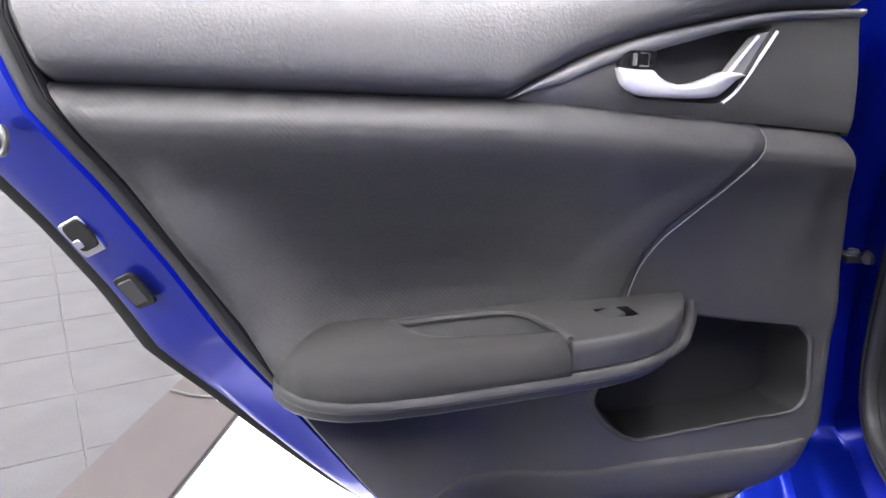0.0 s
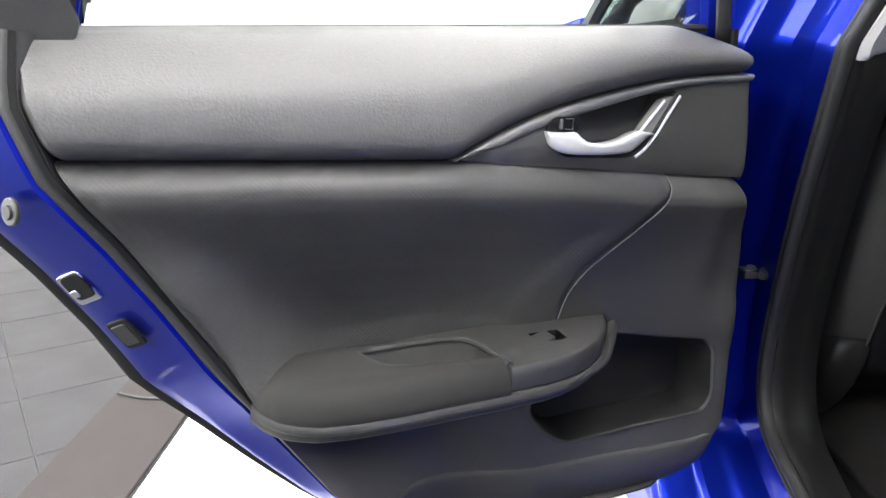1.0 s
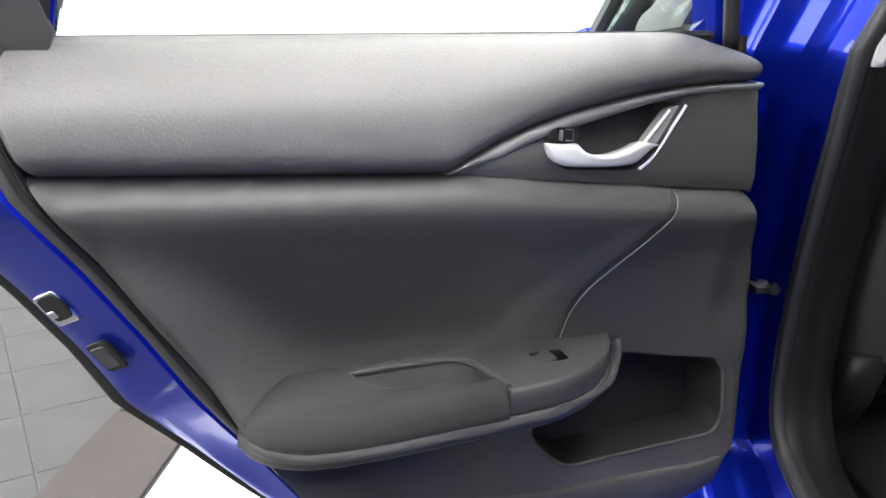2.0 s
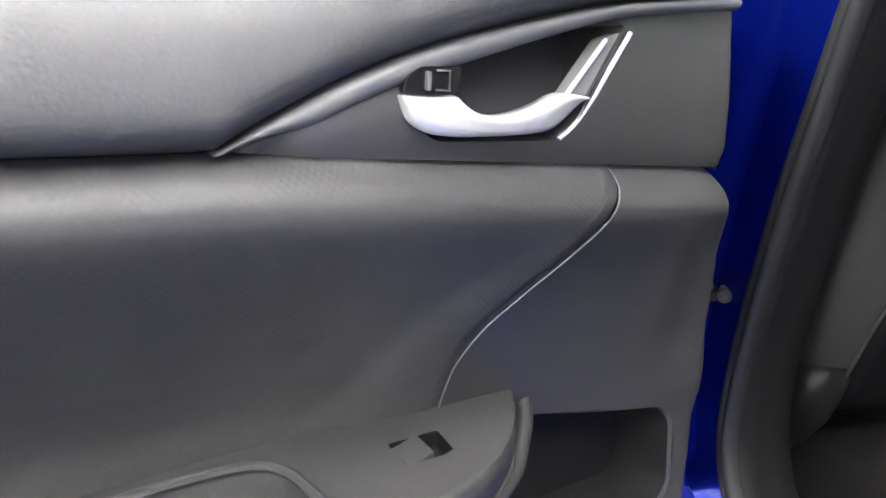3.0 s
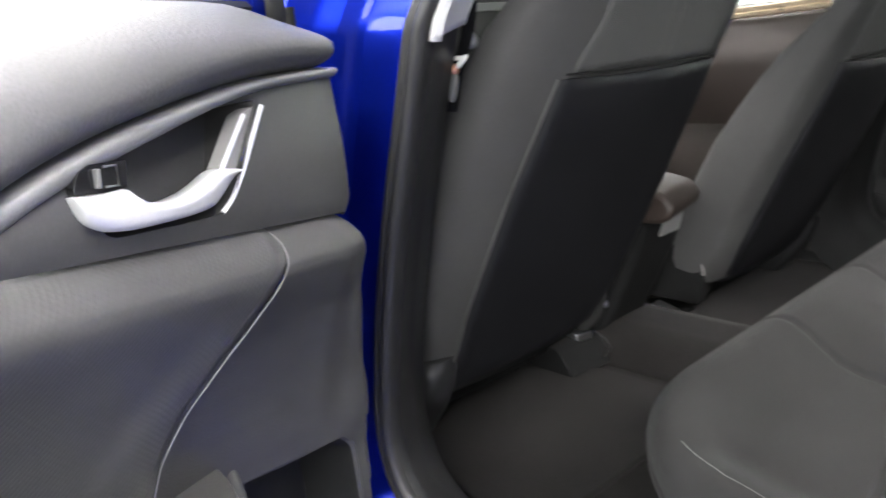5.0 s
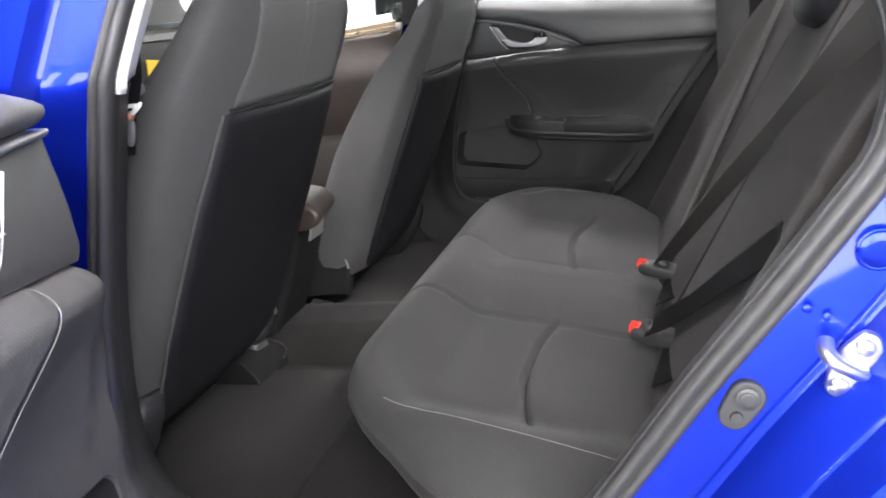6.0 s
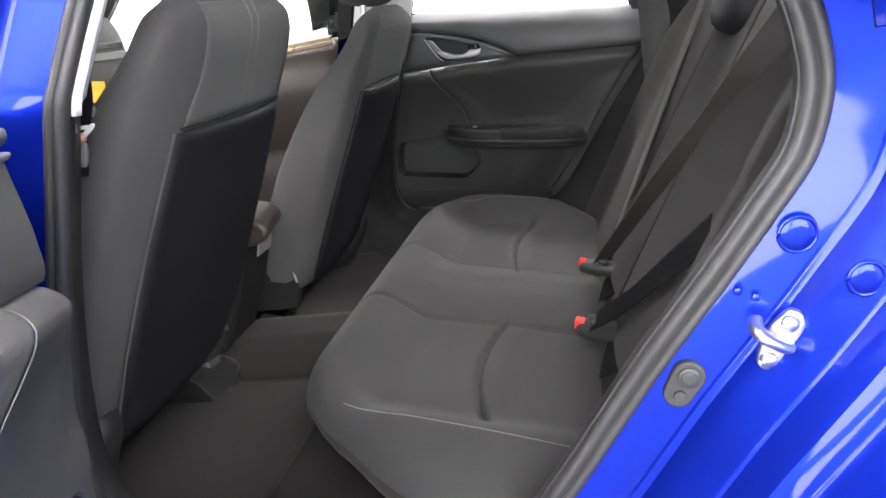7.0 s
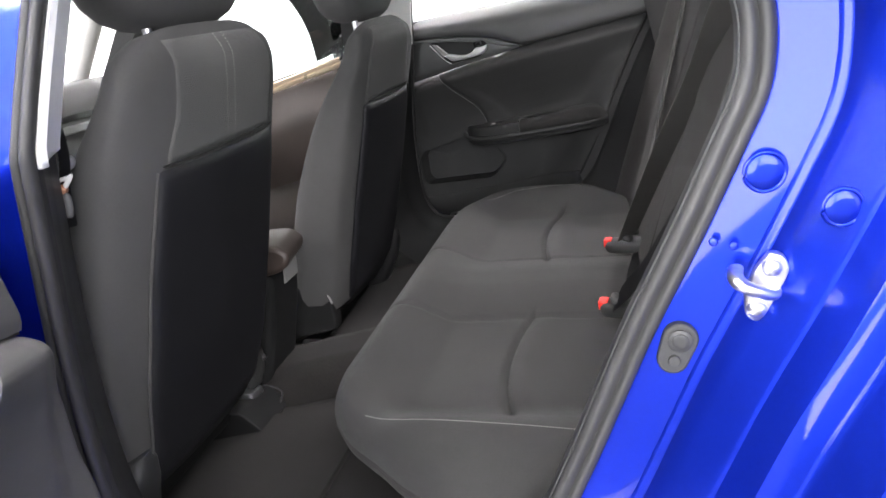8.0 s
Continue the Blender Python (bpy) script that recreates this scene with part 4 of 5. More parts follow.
# painted jamb of the front doors and closed front doors
def front_door(name, lab, far):
    d = thing(name, lab, "car door", "front doors")
    Y = lambda y, z: side_y(y, z, far)
    xs = np.linspace(-1.18, -0.205, 30)
    rows = []
    for z, y in ((0.30, -0.02), (0.36, -0.05), (0.50, -0.062), (0.66, -0.060), (0.72, -0.066), (0.82, -0.052), (0.90, -0.040), (0.925, -0.030), (0.935, -0.018)):
        rows.append([(x + (0.10 * (z - 0.5) if z > 0.5 else 0), Y(y, min(z, 0.93)), z) for x in xs])
    link_mesh("outer_skin", *grid(rows), PAINT, d, "blue painted outer skin", thick=0.004, smooth=50)
    rows = []
    for z, y in ((0.40, 0.085), (0.50, 0.06), (0.64, 0.045), (0.66, 0.015), (0.70, 0.02), (0.80, 0.055), (0.84, 0.05), (0.90, 0.035), (0.93, 0.01), (0.945, -0.012)):
        rows.append([(x, Y(y, min(z, 0.93)), z) for x in np.linspace(-1.18, -0.24, 24)])
    link_mesh("inner_trim", *grid(rows), BROWN if far else HARD, d, "dark inner door trim", thick=0.003, smooth=60)
    rows = [[(x, Y(y, z), z + 0.03 * (x + 0.3)) for x in np.linspace(-1.1, -0.245, 20)] for z, y in ((0.918, 0.030), (0.921, 0.046), (0.928, 0.049), (0.931, 0.046), (0.934, 0.048), (0.941, 0.046), (0.944, 0.028))]
    link_mesh("accent_strip", *grid(rows), CREAM if far else HARD, d, "bright champagne accent strip" if far else "", smooth=50)
    fr = [(-0.20, 0.93), (-0.12, 1.15), (-0.03, 1.33), (-0.40, 1.36), (-0.80, 1.20), (-1.12, 0.95)]
    fi = [(-0.235, 0.93), (-0.165, 1.14), (-0.09, 1.29), (-0.40, 1.32), (-0.77, 1.17), (-1.03, 0.95)]
    A, B = even(fr, 50), even(fi, 50)
    rows = [[(p[0], Y(y, p[1]), p[1]) for p in o] for o, y in ((A, -0.02), (A, 0.03), (B, 0.03), (B, -0.02), (A, -0.02))]
    link_mesh("window_frame", *grid(rows), DARKRUB, d, "black window frame", smooth=30)
    v, f = plate_geo([tuple(p) for p in B] + [(u, 0.925) for u in np.linspace(-1.02, -0.24, 12)])
    # Tint on the near pane stands for the dim cabin seen through it.
    g = link_mesh("window_glass", [(p[0], Y(0.0, p[1]), p[1]) for p in v], f, GLASS if far else TINT, d, "clear window glass" if far else "window glass tinted to stand for the dark cabin behind", thick=0.004)
    g.visible_shadow = False
    return d


front_door("front_door", "closed blue front door beside the driver seat", False)
front_door("front_door", "closed far front door with brown trim and champagne strip", True)

# roof, headliner, parcel shelf, floor pan and front
rows = [[(x, y, 1.385 + 0.035 * math.sin(math.pi * (y - 0.2) / 1.11) - 0.10 * ss(0.3, 1.2, x) - 0.06 * ss(-0.3, -0.9, x)) for y in np.linspace(0.16, 1.35, 16)] for x in np.linspace(-0.75, 0.72, 24)]
link_mesh("roof", *grid(rows), PAINT, body, "blue painted roof", thick=0.006)
rows = [[(x, y, p - 0.03) for (_, y, p) in r] for r, x in zip(rows, np.linspace(-0.73, 0.70, 24))]
link_mesh("headliner", *grid(rows), HEADLINER, body, "light grey headliner", thick=0.008)
for far in (False, True):
    # rear quarter panel behind the doorway
    rows = []
    for z, y in ((0.30, -0.03), (0.45, -0.055), (0.60, -0.062), (0.74, -0.064), (0.84, -0.050), (0.93, -0.025)):
        rows.append([(x, side_y(y, min(z, 0.93), far) + 0.03 * ss(1.0, 1.6, x) * (-1 if far else 1), z) for x in np.linspace(0.74, 1.55, 16)])
    link_mesh("quarter_panel", *grid(rows), PAINT, body, "blue painted rear quarter panel", thick=0.004)
    rows = [[(x + dx, side_y(y, z, far), z) for x, dx in ((0.58, 0.0), (0.74, 0.0), (0.95, 0.0), (1.15, 0.0))] for z, y, in ((0.90, -0.03), (1.05, -0.012), (1.20, 0.0), (1.33, 0.02))]
    link_mesh("pillar_skin", *grid(rows), PAINT, body, "", thick=0.004)
    # dark trim that closes the rear corner inside
    rows = [[(x, side_y(0.135, z, far), z) for x in np.linspace(0.53 if far else 0.64, 1.1, 10)] for z in np.linspace(0.40, 1.33, 10)]
    link_mesh("pillar_trim", *grid(rows), CLOTH, body, "dark rear pillar trim", thick=0.004)
v, f = box_geo(0.68, 1.15, 0.15, 1.36, 0.895, 0.91)
link_mesh("parcel_shelf", v, f, CARPET, body, "dark carpeted parcel shelf", bevel=0.004)
xs, ys = np.linspace(-1.15, 0.60, 36), np.linspace(0.10, 1.41, 60)
rows = [[(x, y, lin(abs(y - MID), (0, 0.426), (0.06, 0.424), (0.075, 0.412), (0.09, 0.376), (0.10, 0.365), (0.62, 0.365), (0.64, 0.372), (0.66, 0.39))) for y in ys] for x in xs]
link_mesh("floor_carpet", *grid(rows), CARPET, body, "charcoal floor carpet with a centre tunnel", smooth=50)
v, f = box_geo(-1.2, 1.5, 0.05, 1.46, 0.20, 0.29)
link_mesh("floor_pan", v, f, DARKRUB, body, bevel=0.01)
for far in (False, True):
    yy = sorted((side_y(-0.03, 0.4, far), side_y(0.10, 0.4, far)))
    link_mesh("sill", *box_geo(-1.2, 0.42, *yy, 0.20, 0.315), PAINT, body, "blue painted sill", bevel=0.02)
link_mesh("sill_trim", *box_geo(-1.2, -0.12, 1.38, 1.47, 0.29, 0.412), HARD, body, "black plastic sill trim", bevel=0.02)
# bulkhead, bonnet and scuttle
rows = [[(x, y, z) for y in np.linspace(0.02, 1.49, 8)] for x, z in ((-1.25, 0.25), (-1.28, 0.85), (-1.26, 0.99), (-1.6, 0.98), (-2.3, 0.80), (-2.5, 0.55))]
link_mesh("bonnet", *grid(rows), PAINT, body, "blue painted bonnet", thick=0.01)
rows = [[(-1.25 + 0.55 * t, y, 1.0 + 0.36 * t) for y in np.linspace(0.14 + 0.05 * t, 1.37 - 0.05 * t, 8)] for t in (0, 0.25, 0.5, 0.75, 1)]
g = link_mesh("windscreen", *grid(rows), GLASS, body, "clear windscreen", thick=0.005)
g.visible_shadow = False
for far in (False, True):
    path = [(-1.22, side_y(0.05, 0.93, far), 0.93), (-0.98, side_y(0.04, 1.14, far), 1.14), (-0.70, side_y(0.05, 1.35, far), 1.35)]
    link_mesh("windscreen_pillar", *tube_geo(path, 0.035, 10), HEADLINER, body, "light grey windscreen pillar trim")
# boot, rear bumper and wheels that carry the body
rows = [[(x, y, z) for y in np.linspace(0.06, 1.45, 10)] for x, z in ((1.18, 0.93), (1.35, 0.95), (1.52, 0.94), (1.60, 0.90), (1.63, 0.70), (1.66, 0.52), (1.64, 0.32), (1.55, 0.24))]
link_mesh("boot_lid", *grid(rows), PAINT, body, "blue painted boot lid", thick=0.01, smooth=40)
for wx in (-1.75, 1.02):
    for wy in (0.04, 1.47):
        wheel_part = new("road_wheel")
        wheel_part.parent = body
        wheel_part.matrix_basis = pose(wx, wy, 0.318, 90, 0, 0)
        prof = [(0.20, -0.09), (0.27, -0.105), (0.302, -0.095), (0.312, -0.07), (0.312, 0.07), (0.302, 0.095), (0.27, 0.105), (0.20, 0.09)]
        rings = [[(r * math.cos(t), r * math.sin(t), h) for t in (2 * math.pi * k / 48 for k in range(48))] for r, h in prof]
        link_mesh("tyre", *grid(rings, True), DARKRUB, wheel_part, "black rubber tyre", smooth=40)
        rings = [[(r * math.cos(t), r * math.sin(t), h) for t in (2 * math.pi * k / 48 for k in range(48))] for r, h in ((0.205, -0.09), (0.205, 0.09), (0.19, 0.05), (0.06, 0.07), (0.06, -0.07), (0.19, -0.05), (0.205, -0.09))]
        link_mesh("rim", *grid(rings, True), SILVER, wheel_part, "silver wheel rim", smooth=40)

# tinted rear window and light upper garnish of the B-pillars
rows = [[(0.70 + 0.50 * t, y, 1.33 - 0.40 * t) for y in np.linspace(0.24 - 0.06 * t, 1.27 + 0.06 * t, 8)] for t in (0, 0.25, 0.5, 0.75, 1)]
g = link_mesh("rear_window", *grid(rows), TINT, body, "dark tinted rear window", thick=0.005)
g.visible_shadow = False
for far in (False, True):
    side = -1 if far else 1
    rows = []
    for d, y in ((-0.015, 0.094), (-0.021, 0.095), (-0.021, 0.103), (-0.007, 0.116), (0.007, 0.143), (0.019, 0.169), (0.06, 0.181), (0.09, 0.193)):
        row = []
        for p, n in zip(LOOP, OUT):
            if p[0] < 0.12 and 0.916 <= p[1] < 1.335:
                q = p + n * d
                row.append((q[0], side_y(y, q[1], far), q[1]))
        rows.append(row)
    link_mesh("pillar_garnish", *grid(rows), GARNISH, body, "light ivory plastic pillar garnish", thick=0.003)
# floor mats of the rear footwell
for y0, y1 in ((0.22, 0.618), (0.892, 1.28)):
    v, f = prism_geo(rounded([(-0.40, y0), (-0.06, y0), (-0.06, y1), (-0.40, y1)], 0.04, 5), 0.367, 0.376, lambda x, y, z: (x, y, z))
    tagged(link_mesh("floor_mat", v, f, CARPET, bevel=0.003), "charcoal carpet mat in the rear footwell", "floor mat", "floor mats")


# ---- front seats ----
def front_seat(name, lab, flip, shift):
    """A front seat, seen from behind. flip mirrors it about the car's centre line."""
    seat = thing(name, lab, "car seat", "front seats", Matrix.Translation(shift))
    cy = 0.412
    Y = lambda y: 2 * MID - y if flip else y

    def rear_x(z):
        return -0.045 + (z - 0.863) * 0.50 - 0.10 * max(0, z - 0.95) - 0.05 * max(0, 0.56 - z)

    def half(z):
        return lin(z, (0.44, 0.185), (0.50, 0.200), (0.60, 0.212), (0.75, 0.218), (0.86, 0.212), (0.92, 0.203), (0.97, 0.184), (0.995, 0.170), (1.008, 0.146), (1.015, 0.118), (1.020, 0.08))

    def section(z, n=56):
        """A ring at height z: flat behind, round the bolsters, hollow in front."""
        h = half(z)
        top = ss(1.045, 0.98, z)
        dep = lin(z, (0.88, 0.050), (0.95, 0.032), (1.04, 0.02))
        mid = cy + 0.002 * ss(0.90, 0.99, z)
        pts = []
        for k in range(n):
            a = 2 * math.pi * k / n
            c, s_ = math.cos(a), math.sin(a)
            yy = mid + h * math.copysign(abs(c) ** 0.55, c)
            if s_ >= 0:
                x = rear_x(z) - dep + dep * abs(s_) ** 0.6
            else:
                fd = lin(z, (0.46, 0.10), (0.62, 0.125), (0.76, 0.115), (0.86, 0.080), (0.92, 0.055), (0.97, 0.040))
                x = rear_x(z) - dep - fd * top * abs(s_) ** 0.5 + (fd - 0.02) * ss(0.9, 0.2, abs(c)) * top
            if z > 0.97:
                x -= 0.03 * ss(0.97, 1.035, z) * (1 if s_ > 0 else 0.3)
            pts.append((x, Y(yy), z))
        return pts

    zs = [0.480, 0.486, 0.5, 0.56, 0.62, 0.68, 0.74, 0.80, 0.85, 0.89, 0.92, 0.945, 0.965, 0.985, 0.995, 1.003, 1.010, 1.015, 1.018, 1.020]
    link_mesh("backrest", *loft([section(z) for z in zs]), CLOTH, seat, "charcoal fabric seat back", smooth=60)
    # centre panel of the upper rear, in lighter cloth
    rows = []
    for z in np.linspace(0.872, 1.004, 18):
        row = []
        for y in np.linspace(cy - 0.122 + 0.018 * ss(0.875, 0.93, z), cy + 0.160 - 0.030 * ss(0.95, 1.004, z), 26):
            c = min(0.98, abs(y - cy) / half(z)) ** (1 / 0.55)
            dep = lin(z, (0.88, 0.050), (0.95, 0.032), (1.04, 0.02))
            x = rear_x(z) - dep + dep * (1 - c * c) ** 0.3 - 0.03 * ss(0.97, 1.035, z)
            row.append((x + 0.0010, Y(y), z))
        rows.append(row)
    link_mesh("yoke", *grid(rows), CLOTH_YOKE, seat, "grey fabric upper back", smooth=60, thick=0.0008)
    # vinyl panel
    rows = []
    for k, z in enumerate(np.linspace(0.868, 0.470, 30)):
        y0 = cy - lin(z, (0.47, 0.150), (0.6, 0.165), (0.75, 0.158), (0.80, 0.150), (0.868, 0.140))
        y1 = cy + lin(z, (0.47, 0.135), (0.55, 0.165), (0.7, 0.172), (0.868, 0.165))
        lift = 0.0015 + 0.004 * ss(0.0, 0.03, 0.868 - z) - 0.012 * ss(0.50, 0.47, z)
        row = []
        for j in range(25):
            a = j / 24
            e = min(a, 1 - a)
            row.append((rear_x(z) + lift - 0.006 * ss(0.05, 0.0, e) - 0.003 + 0.004 * math.sin(math.pi * a), Y(y0 + (y1 - y0) * a), z - 0.004 * math.sin(math.pi * a)))
        rows.append(row)
    link_mesh("back_panel", *grid(rows), VINYL, seat, "smooth black vinyl back panel", smooth=60, thick=0.004)
    # thin black bar for the shadow line under the fabric overhang, along the top of the panel
    path = [(rear_x(0.868) + 0.003, Y(y), 0.872 - 0.003 * math.sin(math.pi * (y - cy + 0.145) / 0.31)) for y in np.linspace(cy - 0.134, cy + 0.152, 20)]
    link_mesh("fabric_hem", *tube_geo(path, 0.0014, 8), POCKET, seat, "dark gap under the fabric hem")
    for sgn, o in ((-1, 0.143),):
        zs2 = np.linspace(0.868, 0.49, 24)
        path = [(rear_x(z) - 0.0005, Y(cy + sgn * (lin(z, (0.47, 0.155), (0.6, 0.169), (0.75, 0.162), (0.80, 0.154), (0.868, 0.144)) if sgn < 0 else lin(z, (0.47, 0.14), (0.55, 0.17), (0.7, 0.176), (0.868, 0.168)))), z) for z in zs2]
        link_mesh("piping", *tube_geo(path, 0.0020, 8), CLOTH, seat, "raised fabric piping")
    # short seam on the outer side
    path = [(rear_x(0.866) - 0.012 - 0.02 * t, Y(cy - 0.150 - 0.05 * t), 0.866 - 0.004 * t) for t in np.linspace(0, 1, 8)]
    link_mesh("side_seam", *tube_geo(path, 0.0012, 6), VINYL, seat)
    # two rows of stitches up the upper back
    for y0 in () if flip else (cy + 0.020, cy + 0.041):
        for k in range(30):
            z = 0.880 + k * 0.0042
            x = rear_x(z) + 0.0016 - 0.030 * ss(0.97, 1.035, z)
            ys = Y(y0 - 0.10 * (z - 0.88))
            link_mesh("stitch", *box_geo(x - 0.0008, x + 0.0006, ys - 0.0003, ys + 0.0003, z, z + 0.0016), THREAD, seat, smooth=0)
    # headrest
    hd = new("headrest")
    hd.parent = seat
    tagged(hd, label="charcoal fabric headrest")
    hx = rear_x(1.03) - 0.060
    v, f = blob_geo((hx, Y(cy + 0.018), 1.124), (0.060, 0.156, 0.102), 3.0, (0, 12, 0))
    link_mesh("cushion", v, f, CLOTH, hd, smooth=60)
    for dy in (-0.06, 0.085):
        link_mesh("post", *tube_geo([(hx - 0.01, Y(cy + dy), 1.0), (hx, Y(cy + dy), 1.08)], 0.006, 10), CHROME, hd)
    # cushion
    v, f = blob_geo((-0.62, Y(cy), 0.470), (0.28, 0.225, 0.070), 4, (0, 6, 0))
    # Darker cloth than the back, for the shade beneath it.
    link_mesh("cushion", v, f, CLOTH_DARK, seat, "charcoal fabric seat cushion, darkened for shade", smooth=60)
    # plastic side cover of the recliner
    rings = []
    for z, x0, x1, yo in ((0.541, -0.26, -0.222, 0.222), (0.538, -0.28, -0.212, 0.211), (0.525, -0.31, -0.208, 0.205), (0.50, -0.36, -0.215, 0.200), (0.46, -0.42, -0.235, 0.198), (0.42, -0.47, -0.265, 0.198), (0.385, -0.46, -0.30, 0.194), (0.37, -0.44, -0.32, 0.21)):
        rings.append([(p[0], Y(p[1]), z) for p in rounded([(x0, 0.262), (x0, yo), (x1, yo), (x1, 0.262)], 0.022, 4)])
    link_mesh("side_cover", *loft(rings), SATIN, seat, "dark plastic recliner cover", smooth=50)
    # black block added for the band of shade under the back
    v, f = prism_geo(rounded([(-0.40, 0.400), (-0.325, 0.405), (-0.300, 0.470), (-0.40, 0.480)], 0.01, 3), Y(0.268), Y(0.555), lambda x, z, y: (x, y, z))
    link_mesh("under_shade", v, f, POCKET, seat, "", bevel=0.004)
    # runners with their end covers
    for y0, w in ((0.25, 0.04), (0.59, 0.06)):
        v, f = box_geo(-0.85, -0.36, min(Y(y0), Y(y0 + w)), max(Y(y0), Y(y0 + w)), 0.366, 0.400)
        link_mesh("runner", v, f, GREYBOLT, seat, bevel=0.004)
    v, f = prism_geo(rounded([(-0.40, 0.366), (-0.272, 0.366), (-0.280, 0.385), (-0.305, 0.418), (-0.40, 0.428)], 0.012, 4), Y(0.560), Y(0.668), lambda x, z, y: (x, y, z))
    link_mesh("runner_cover", v, f, POCKET, seat, "dark runner end cover", bevel=0.006)
    v, f = prism_geo(rounded([(-0.350, 0.612), (-0.304, 0.612), (-0.298, 0.648), (-0.345, 0.648)], 0.006, 3), 0.420, 0.432, lambda x, y, z: (x, Y(y), z - 0.25 * (x + 0.33)))
    link_mesh("runner_latch", v, f, CHROME, seat, "dull steel runner latch", bevel=0.003)
    path = spline([(-0.31, Y(0.66), 0.418), (-0.295, Y(0.672), 0.405), (-0.28, Y(0.670), 0.392), (-0.272, Y(0.64), 0.386)], 14)
    link_mesh("latch_rod", *tube_geo(path, 0.002, 8), SATIN, seat)
    if flip:
        outline = [(-0.440, 0.555), (-0.289, 0.553), (-0.269, 0.544), (-0.259, 0.526), (-0.256, 0.503), (-0.267, 0.440), (-0.440, 0.440)]
        v, f = prism_geo(rounded(outline, 0.008, 4), 0.575, 0.612, lambda x, z, y: (x, Y(y), z))
        link_mesh("inner_cover", v, f, POCKET, seat, "dark plastic cover on the inner side", bevel=0.005)
        # Pale bead stands for the arc of highlight on the rounded cover.
        edge = spline([(-0.305, Y(0.612), 0.553), (-0.286, Y(0.612), 0.551), (-0.268, Y(0.612), 0.541), (-0.259, Y(0.612), 0.524), (-0.256, Y(0.612), 0.500)], 18)
        link_mesh("cover_glint", *tube_geo(edge, 0.0024, 8), GREYPLATE, seat, "pale edge of the cover")
    # frame bracket under the back
    if not flip:
        v, f = blob_geo((-0.300, Y(0.640), 0.470), (0.022, 0.030, 0.045), 3, (0, 20, 0), 8)
        link_mesh("recliner", v, f, HARD, seat, "", smooth=60)
        link_mesh("recliner_bolt", *disc_geo((-0.281, Y(0.655), 0.474), (1, 0.2, 0.2), 0.007, 0.006, 12), CHROME, seat)
    return seat


front_seat("front_seat", "charcoal fabric driver seat with black vinyl back", False, (0, 0, 0))
front_seat("front_seat", "charcoal fabric passenger seat with black vinyl back", True, (0.022, 0, -0.035))


# ---- rear bench ----
bench = thing("rear_bench", "charcoal fabric rear bench with sculpted cushion", "car seat")


def cushion_z(x, y):
    d = abs(y - MID)
    z = 0.548 - 0.205 * x
    bowl = 0.050 * ss(0.02, 0.12, x) * ss(0.53, 0.40, d) * (0.55 + 0.45 * ss(0.02, 0.16, d))
    z -= bowl
    # curved tuck across each seat
    for c in (-1, 1):
        yc = MID + c * 0.285
        q = (y - yc) / 0.155
        if abs(q) < 1.15:
            xg = 0.218 + 0.030 * q * q * (1 if q * c > 0 else 0.6)
            z -= 0.017 * math.exp(-((x - xg) / 0.0042) ** 2) * ss(1.15, 0.85, abs(q))
            z += 0.006 * math.exp(-((x - xg - 0.03) / 0.022) ** 2) * ss(1.15, 0.7, abs(q))
    # seams beside the middle place
    for c in (-1, 1):
        z -= 0.0025 * math.exp(-((d - 0.135) / 0.004) ** 2)
    return z


NEAR_HALF = np.array(spline([(-0.030, 0.30), (-0.024, 0.345), (-0.010, 0.390), (0.010, 0.425), (0.047, 0.478), (0.10, 0.530), (0.152, 0.577), (0.20, 0.603), (0.28, 0.613), (0.47, 0.613)], 140))
FAR_HALF = np.array(spline([(-0.030, 0.30), (-0.024, 0.350), (-0.010, 0.410), (0.020, 0.475), (0.05, 0.520), (0.10, 0.562), (0.16, 0.588), (0.24, 0.588), (0.30, 0.570), (0.38, 0.51), (0.47, 0.47)], 140))


def cushion_half(x, far):
    h = FAR_HALF if far else NEAR_HALF
    return float(np.interp(x, h[:, 0], h[:, 1]))


def side_drop(side):
    """How far the cushion has rolled down at a distance from its edge."""
    return 0.052 * (1 - math.sqrt(max(0, 1 - ((0.09 - side) / 0.09) ** 2))) if side < 0.09 else 0.0


rows = []
xs = np.concatenate([-0.030 + 0.065 * np.linspace(0, 0.985, 22) ** 1.7, np.linspace(0.035, 0.47, 170)])
vs = np.concatenate([[-1, -0.995, -0.985, -0.97, -0.95], np.linspace(-0.93, 0.93, 150), [0.95, 0.97, 0.985, 0.995, 1]])
for x in xs:
    row = []
    for vv in vs:
        wide = cushion_half(x, vv > 0)
        y = MID + vv * wide
        side = max(0.0, wide - abs(y - MID))
        fr = 0.0
        if x < 0.09:
            fr = 0.100 * (1 - math.sqrt(max(0, 1 - ((0.09 - x) / 0.12) ** 2)))
        drop = side_drop(side) * (1 - fr / 0.13)
        row.append((x, y, cushion_z(x, y) - drop - fr))
    rows.append(row)
link_mesh("cushion", *grid(rows), CLOTH_SHADED, bench, "charcoal fabric bench cushion", smooth=70)
# sides below the cushion's rounded edge
ring = [r[0] for r in rows][::-1] + rows[0][1:-1] + [r[-1] for r in rows]
skirts = [ring]
for back, narrow, down in ((-0.002, 1.002, 0.006), (-0.001, 1.001, 0.014), (0.006, 0.994, 0.026), (0.030, 0.97, 0.040), (0.07, 0.90, 0.052)):
    skirts.append([(p[0] + back * ss(0.2, -0.05, p[0]), MID + (p[1] - MID) * narrow, p[2] - down) for p in ring])
skirts.append([(p[0] + 0.14 * ss(0.25, -0.05, p[0]), MID + (p[1] - MID) * 0.66, 0.37) for p in ring])
